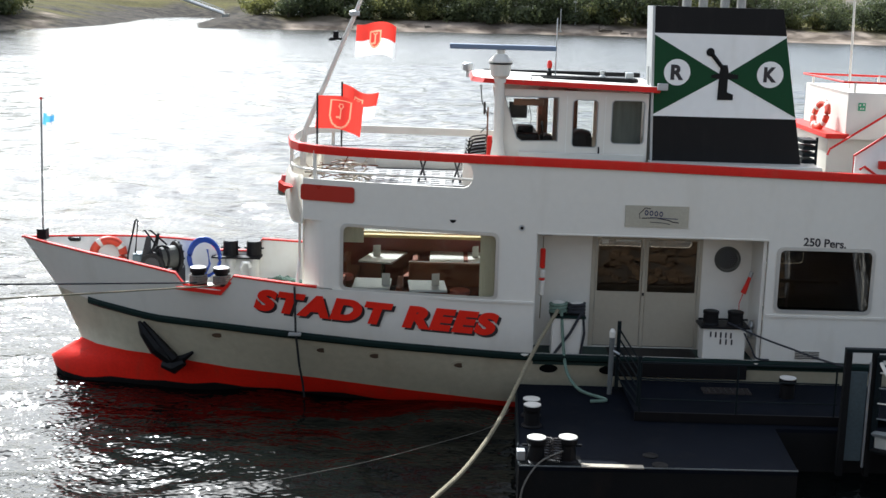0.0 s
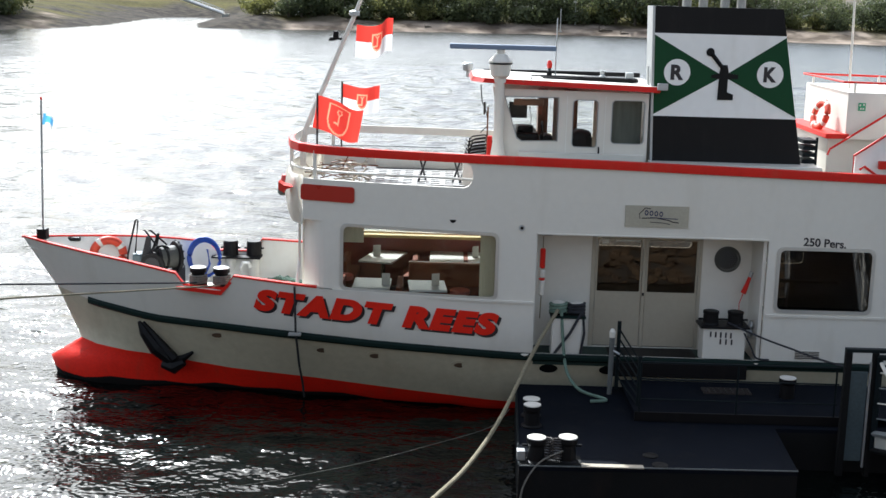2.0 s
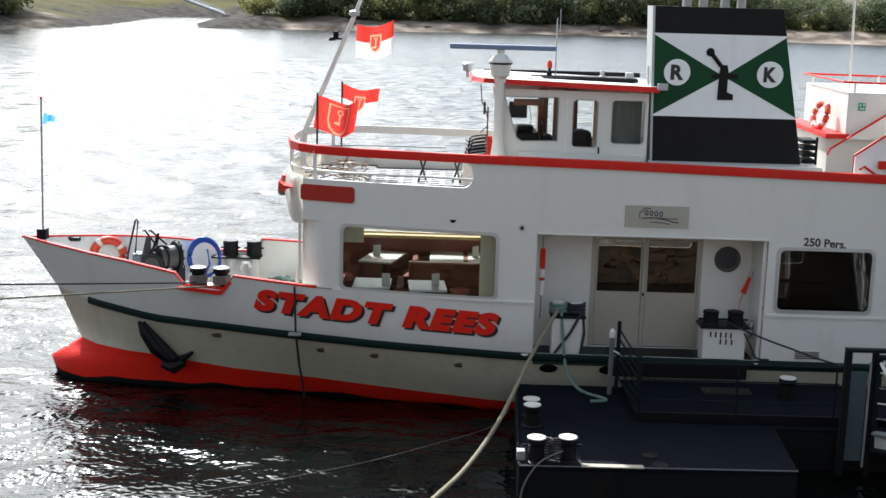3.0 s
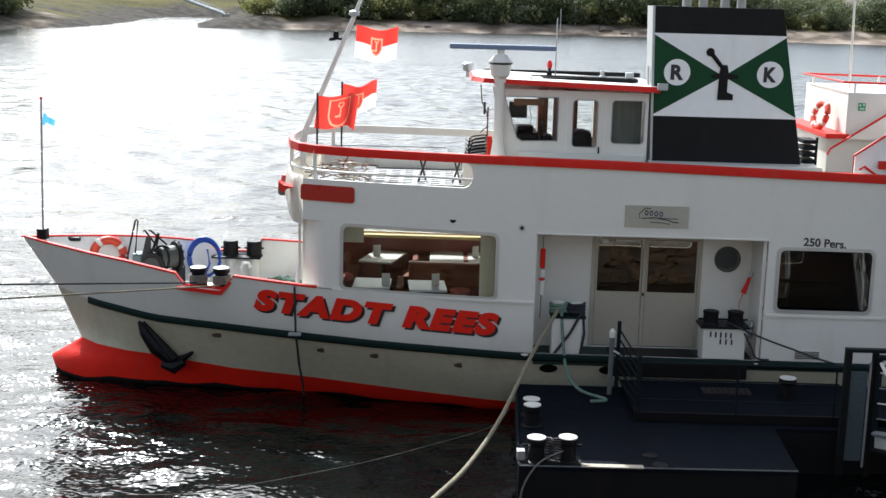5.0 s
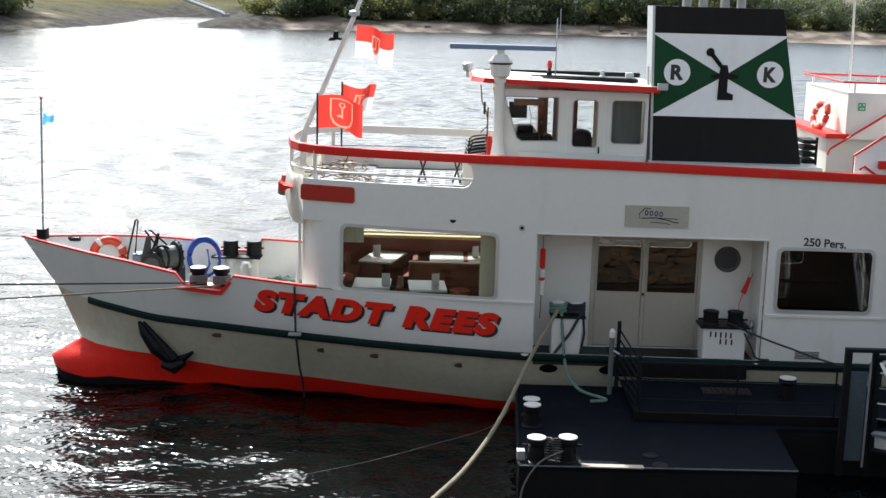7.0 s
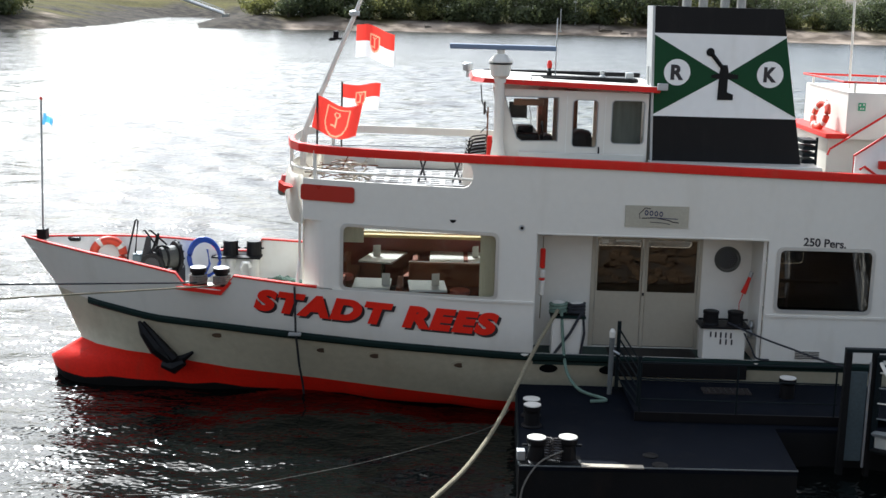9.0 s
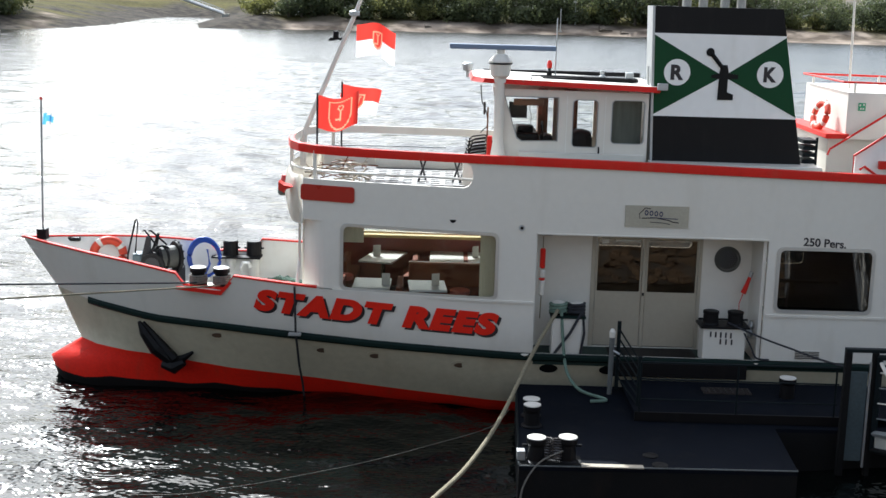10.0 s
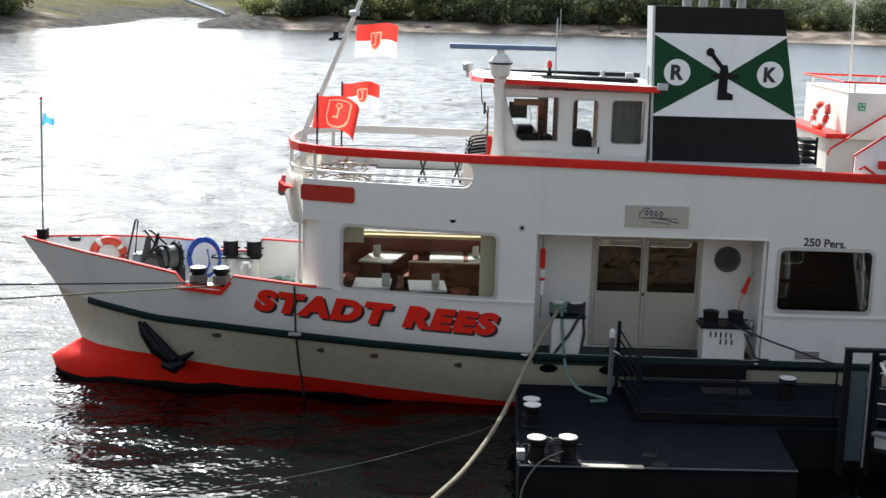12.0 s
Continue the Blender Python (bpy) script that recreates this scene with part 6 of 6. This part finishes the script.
    rope("grey rope hanging over the pontoon corner", [(1.85, -4.2, 0.92), (1.5, -4.27, 0.75), (1.27, -4.36, 0.4), (1.22, -4.36, -0.1)], 0.014, ROPE_GREY)


def build_gangway():
    gw = thing("gangway", "steel gangway with white truss sides to the bank", "gangway", at=(6.86, -2.6, 0.8))
    a, b = Vector((0.06, -0.05, 0.0)), Vector((2.6, -11.0, 2.7))
    side = (b - a).cross(Vector((0, 0, 1))).normalized()
    width = 1.5
    GANG_SIDE = 1 if side.x > 0 else -1
    up = Vector((0, 0, 1.25))
    for s in (0, 1):
        off = side * width * s * GANG_SIDE
        for h, r, mat in ((-0.28, 0.05, PONTOON_SIDE), (0.0, 0.05, STEEL), (1.25, 0.045, RAIL_DARK)):
            part("chord", tube([a + off + Vector((0, 0, h)), b + off + Vector((0, 0, h))], r, 8), mat, gw)
        for k in range(10):
            p, q = a.lerp(b, k / 9) + off, a.lerp(b, min(k + 1, 9) / 9) + off
            part("upright", tube([p - Vector((0, 0, 0.28)), p + up], 0.05 if k == 0 else 0.03, 8), RAIL_DARK if k == 0 else STEEL, gw)
            if k < 9:
                part("diagonal", tube([p + up * 0.95, q] if k % 2 == 0 else [p, q + up], 0.032, 6), WHITE, gw)
                skirt = bmesh.new()
                skirt.faces.new([skirt.verts.new(v) for v in (p - Vector((0, 0, 0.26)), q - Vector((0, 0, 0.26)), q + Vector((0, 0, 0.02)), p + Vector((0, 0, 0.02)))])
                bmesh.ops.solidify(skirt, geom=list(skirt.faces), thickness=0.012)
                part("side_plate", skirt, CREAM, gw)
                for j in range(1, 5):
                    z = Vector((0, 0, 0.25 * j))
                    part("infill_rail", tube([p + z, q + z], 0.014, 5), STEEL if j % 2 else WHITE, gw)
    fl = bmesh.new()
    fl.faces.new([fl.verts.new(v) for v in (a, b, b + side * width * GANG_SIDE, a + side * width * GANG_SIDE)])
    bmesh.ops.solidify(fl, geom=list(fl.faces), thickness=0.06)
    part("walkway", fl, PONTOON, gw)
    part("end_post", box(-0.46, -0.36, 0.0, 0.12, -0.75, 1.3, 0.01), PONTOON_SIDE, gw)
    part("end_post", box(-0.02, 0.06, 0.0, 0.12, -0.75, 1.3, 0.01), PONTOON_SIDE, gw)
    part("end_plate", box(-0.36, -0.08, 0.05, 0.07, -0.5, 0.98, 0.004), PLATE_GREY, gw, "grey steel plate between the posts")
    part("edge_strip", box(-0.07, -0.035, 0.02, 0.05, -0.6, 1.15, 0.004), STEEL, gw)
    part("top_beam", box(-0.46, 0.9, 0.0, 0.12, 1.3, 1.36, 0.01), RAIL_DARK, gw)


build_pontoon()
build_gangway()


# ---------------------------------------------------------------- far bank
def crown_mesh(rng, h, w):
    """Leaf clumps in an uneven outline."""
    lobes = [(Vector((rng.gauss(0, w * 0.26), rng.gauss(0, w * 0.26), h * rng.uniform(0.22, 0.86))), w * rng.uniform(0.2, 0.36)) for _ in range(11)]
    vs, fs = [], []
    for c, r in lobes:
        for _ in range(120):
            d = Vector((rng.gauss(0, 1), rng.gauss(0, 1), rng.gauss(0, 1))).normalized()
            p = c + Vector((d.x * r, d.y * r, d.z * r * 0.8)) * rng.uniform(0.62, 1.08)
            s = rng.uniform(0.14, 0.34)
            u = Vector((rng.gauss(0, 1), rng.gauss(0, 1), rng.gauss(0, 1))).normalized()
            v = u.cross(d).normalized() if u.cross(d).length > 0.01 else Vector((1, 0, 0))
            u = v.cross(d + u * 0.7).normalized()
            k = len(vs)
            vs += [p - u * s, p + v * s * 0.7, p + u * s, p - v * s * 0.7]
            fs += [(k, k + 1, k + 2, k + 3)]
    me = bpy.data.meshes.new("crown")
    me.from_pydata([tuple(v) for v in vs], [], fs)
    return me


def far_trees():
    rng = random.Random(11)
    kinds = []
    for k in range(7):
        h, w = ((9.5, 7.5), (8.5, 7.0), (11, 7.5), (8, 8.0), (10, 8.5), (4.5, 6.0), (3.6, 5.0))[k]
        yellow = k in (3, 6)
        low = k >= 5
        t = thing("bush" if low else "tree", ("green willow bush at the water meadow" if low else "dense yellow-green tree on the far bank" if yellow else "dense dark green tree on the far bank"), "bush" if low else "tree", "far bushes" if low else "far trees")
        tr = bmesh.new()
        lean = rng.uniform(-0.3, 0.3)
        add_tube(tr, [(0, 0, -0.5), (lean * 0.4, 0.1, h * 0.25), (lean, 0, h * 0.6), (lean * 1.3, 0.2, h * 0.85)], 0.2, 7, radii=[0.26, 0.2, 0.13, 0.04])
        for j in range(4):
            a = j * 1.6 + rng.uniform(0, 0.6)
            z = h * (0.2 + 0.12 * j)
            add_tube(tr, [(lean * 0.5, 0, z), (math.cos(a) * w * 0.18, math.sin(a) * w * 0.18, z + h * 0.12), (math.cos(a) * w * 0.34, math.sin(a) * w * 0.34, z + h * 0.22)], 0.06, 5, radii=[0.1, 0.06, 0.02])
        part("trunk", tr, BARK, t)
        me = crown_mesh(rng, h, w)
        me.materials.append(LEAF_YELLOW if yellow else LEAF)
        cr = new("crown", me)
        cr.parent = t
        kinds.append(t)
    spots = []
    for x in np.arange(-36, 118, 4.2):
        for row in range(2):
            spots.append((x + rng.uniform(-1.5, 1.5) + row * 2, float(np.interp(x, [-36, -23, 38, 61, 118], [263, 269, 281, 275, 267])) + row * 9 + rng.uniform(-2, 2), rng.choice((0, 1, 2, 3, 4, 0, 1))))
    for x in np.arange(-34, 118, 3.4):
        spots.append((x + rng.uniform(-2, 2), float(np.interp(x, [-36, -23, 38, 61, 118], [261, 267, 280, 274, 266])) + rng.uniform(-1, 2), rng.choice((5, 5, 6))))
    for x, y in ((-81.5, 220), (-82.5, 226), (-85, 233), (-89, 242), (-87, 222), (-91, 230), (-94, 244)):
        spots.append((x, y, rng.choice((0, 4))))
    for x in np.arange(-96, -79, 2.2):
        spots.append((x, 213 + rng.uniform(0, 3) + 0.2 * (x + 97), rng.choice((5, 6, 5))))
    for x, y in ((-41, 263), (-44, 275)):
        spots.append((x, y, 6))
    used = set()
    for x, y, k in spots:
        z, _ = land_height(np.array([x]), np.array([y]))
        s = rng.uniform(0.95, 1.35) * (0.72 if x > 70 else 1.0)
        m = pose(x, y, float(z[0]) - 0.1, 0, 0, rng.uniform(0, 360))
        if k not in used:
            kinds[k].matrix_basis = m
            used.add(k)
        else:
            ob = copy_thing(kinds[k], m)
            ob.scale = (s, s, s)
    for k in range(7):
        if k not in used:
            z, _ = land_height(np.array([60.0 + 5 * k]), np.array([305.0]))
            kinds[k].matrix_basis = pose(60 + 5 * k, 305, float(z[0]))


far_trees()


def far_woods():
    """The wood behind the first trees."""
    rng = random.Random(5)
    vs, fs = [], []
    for k in range(26000):
        x = rng.uniform(-40, 170)
        y = rng.uniform(302, 330)
        top = 7.5 + 2.6 * noise.noise((x * 0.07, 2.0, 0)) + 1.2 * noise.noise((x * 0.3, 5.0, 0)) - min(max(0, x - 66) * 0.16, 3.4)
        p = Vector((x, y, 2.5 + top * rng.random() ** 0.6))
        s = rng.uniform(0.25, 0.6)
        u = Vector((rng.gauss(0, 1), rng.gauss(0, 1), rng.gauss(0, 1))).normalized()
        v = u.orthogonal().normalized()
        n = len(vs)
        vs += [p - u * s, p + v * s * 0.8, p + u * s, p - v * s * 0.8]
        fs.append((n, n + 1, n + 2, n + 3))
    me = bpy.data.meshes.new("far_wood")
    me.from_pydata([tuple(v) for v in vs], [], fs)
    me.materials.append(LEAF)
    tagged(new("far_wood", me), "dark wood behind the far river bank", "wood", kind="stuff")


far_woods()


def far_details():
    ramp = thing("jetty_bridge", "pale sloping access bridge on the far bank", "footbridge", at=(-56, 300, 0))
    a, b = Vector((-14.0, 0, 6.9)), Vector((0.7, 0, 2.0))
    for s in (0, 1.4):
        o = Vector((0, s, 0))
        part("beam", tube([a + o, b + o], 0.22, 6), FUNNEL_WHITE, ramp)
        part("rail", tube([a + o + Vector((0, 0, 0.9)), b + o + Vector((0, 0, 0.9))], 0.09, 5), WHITE, ramp)
    for k in range(7):
        p = a.lerp(b, k / 6)
        part("post", tube([p, p + Vector((0, 0, 0.9))], 0.06, 5), WHITE, ramp)
    part("abutment", box(0.4, 2.0, -0.6, 1.8, -0.5, 1.9, 0.1), CONCRETE, ramp)
    part("deck", tube([a + Vector((0, 0.7, 0)), b + Vector((0, 0.7, 0))], 0.5, 4), FUNNEL_WHITE, ramp)
    z, _ = land_height(np.array([24.3]), np.array([266.0]))
    mk = thing("river_marker", "slim white marker pole on the beach", "marker pole", at=(24.3, 266, float(z[0])))
    part("pole", tube([(0, 0, -0.3), (0, 0, 5.0)], 0.09, 8), WHITE, mk)
    part("foot", turned(0, 0, -0.2, [(0.4, 0), (0.4, 0.3), (0.15, 0.4)], 12), CONCRETE, mk)
    for x, y, s, lab in ((34.5, 268, 1.0, "bleached driftwood trunk on the sandy beach"), (38.5, 266.5, 0.6, "dark driftwood stump at the water's edge"), (-4.5, 261, 0.5, "dark driftwood stump on the beach")):
        z, _ = land_height(np.array([x]), np.array([float(y)]))
        t = thing("driftwood", lab, "driftwood", "beach driftwood", at=(x, y, float(z[0])))
        part("log", tube([(-1.6 * s, 0, 0.2 * s), (-0.4 * s, 0.1, 0.5 * s), (1.5 * s, 0, 0.35 * s)], 0.3 * s, 7, radii=[0.2 * s, 0.35 * s, 0.15 * s]), BARK, t)
        part("root", tube([(-1.3 * s, 0, 0.3 * s), (-1.5 * s, 0.2, 1.1 * s), (-1.2 * s, 0, 1.5 * s)], 0.12 * s, 6, radii=[0.2 * s, 0.12 * s, 0.04 * s]), BARK, t)


def river_sign():
    z, _ = land_height(np.array([28.3]), np.array([275.0]))
    sg = thing("river_sign", "small white river sign before the trees", "sign", at=(28.3, 275, float(z[0])))
    part("post", tube([(0, 0, -0.2), (0, 0, 5.6)], 0.08, 6), STEEL, sg)
    part("board", box(-0.5, 0.5, -0.1, -0.04, 5.0, 6.2, 0.02), WHITE, sg)


far_details()
river_sign()
build_bank_stones()


# ---------------------------------------------------------------- flags
def shield(u, v, cu, cv, w, h):
    """Inside a heraldic shield."""
    du, dv = abs(u - cu) / w, (v - cv) / h
    if dv > 0.5 or dv < -0.6:
        return False
    return du < (0.5 if dv > -0.05 else 0.5 * math.sqrt(max(0, 1 - ((-0.05 - dv) / 0.55) ** 2)))


def make_flag(name, label, at, width, height, style, n, staff):
    """Vertical cloth strips that hang one behind the other from the staff."""
    fl = thing(name, label, "flag", "flags", at=at)
    if staff:
        part("flagstaff", tube([(0, 0, -staff), (0, 0, 0.04)], 0.018, 8), RUBBER, fl)
    rows = 36
    w = width / n
    strips = []
    for i in range(n):
        bm = bmesh.new()
        cols = [[bm.verts.new((x, 0, -height * j / rows)) for j in range(rows + 1)] for x in (0.0, w / 3, w / 1.5, w * 1.015)]
        for c in range(3):
            for j in range(rows):
                f = bm.faces.new((cols[c][j], cols[c + 1][j], cols[c + 1][j + 1], cols[c][j + 1]))
                u, v = (i + (c + 0.5) / 3) / n, 1 - (j + 0.5) / rows
                big = style == "red"
                inside = shield(u, v, 0.5, 0.5, 0.5 if big else 0.26, 0.8 if big else 0.5)
                core = shield(u, v, 0.5, 0.5, 0.43 if big else 0.2, 0.70 if big else 0.4)
                key = abs(u - 0.5) < 0.018 and abs(v - 0.48) < 0.17 or 0.035 < math.hypot(u - 0.5, (v - 0.7) * 0.65) < 0.06 or abs(v - 0.36) < 0.03 and 0.4 < u < 0.5
                if style == "red":
                    f.material_index = 2 if (inside and not core) or (core and key) else 0
                elif style == "half":
                    f.material_index = (2 if not core or (key and abs(v - 0.5) < 0.16) else 0) if inside else (0 if v > 0.5 else 1)
                else:
                    f.material_index = 0 if 0.25 < v < 0.8 or u < 0.3 else 1
        ob = part("cloth_strip", bm, [CLOTH_BLUE if style == "blue" else CLOTH_RED, CLOTH_WHITE, CLOTH_CREAM], fl, smooth=True)
        strips.append(ob)
    return strips, w


FLAGS = [
    (make_flag("flag", "red and white flag with a coat of arms on the mast", (-1.74, 2.15, 6.87), 0.84, 0.60, "half", 20, 0), 0.0, 1.35, 0.75, 0.05),
    (make_flag("flag", "red and white flag with a coat of arms on a staff", (-2.04, 2.9, 5.72), 0.80, 0.52, "half", 20, 1.25), 1.7, 1.2, 0.8, 0.13),
    (make_flag("flag", "red flag with a white shield on a staff", (-2.29, 0.62, 5.66), 0.90, 0.58, "red", 20, 0.92), 3.1, 1.05, 0.65, 0.10),
    (make_flag("pennant", "small light blue pennant on the bow staff", (-7.65, 2.2, 5.06), 0.26, 0.22, "blue", 6, 0), 4.4, 1.6, 0.5, 0.15),
]


def flag_rows(n, w, phase, rate, swing, droop):
    """The poses of each strip, ten a second."""
    rows = [[] for _ in range(n)]
    for k in range(121):
        t = k / 10
        sag = droop + 0.07 * math.sin(1.9 * t + phase) + 0.05 * math.sin(4.3 * t + 2 * phase)
        tilt = Matrix.Rotation(sag, 4, "Y")
        gust = 0.75 + 0.25 * math.sin(0.9 * t + phase * 1.3)
        p = Vector((0.02, 0, 0))
        for i in range(n):
            f = (i + 1) / n
            a = -0.25 + swing * gust * (0.35 + f) * math.sin(math.tau * (rate * t - 1.25 * f) + phase) + 0.3 * f * math.sin(math.tau * (rate * 0.43 * t - 0.8 * f) + 2.1 * phase)
            dip = (0.1 + 0.6 * gust * f) * math.sin(math.tau * (rate * 0.8 * t - 0.7 * f) + 1.7 * phase) + 0.18 * f * math.sin(math.tau * (rate * 1.7 * t - 1.1 * f) + phase)
            rows[i].append((t, tilt @ Matrix.Translation(p) @ Matrix.Rotation(a, 4, "Z")))
            p = p + Vector((math.cos(a) * math.cos(dip), math.sin(a) * math.cos(dip), -math.sin(dip))) * w
    return rows


def motions():
    walk(water, [(0.0, pose(-6.0, 0, 0)), (12.0, pose(6.0, 0.9, 0))])
    for (strips, w), phase, rate, swing, droop in FLAGS:
        for ob, rows in zip(strips, flag_rows(len(strips), w, phase, rate, swing, droop)):
            walk(ob, rows)


motions()
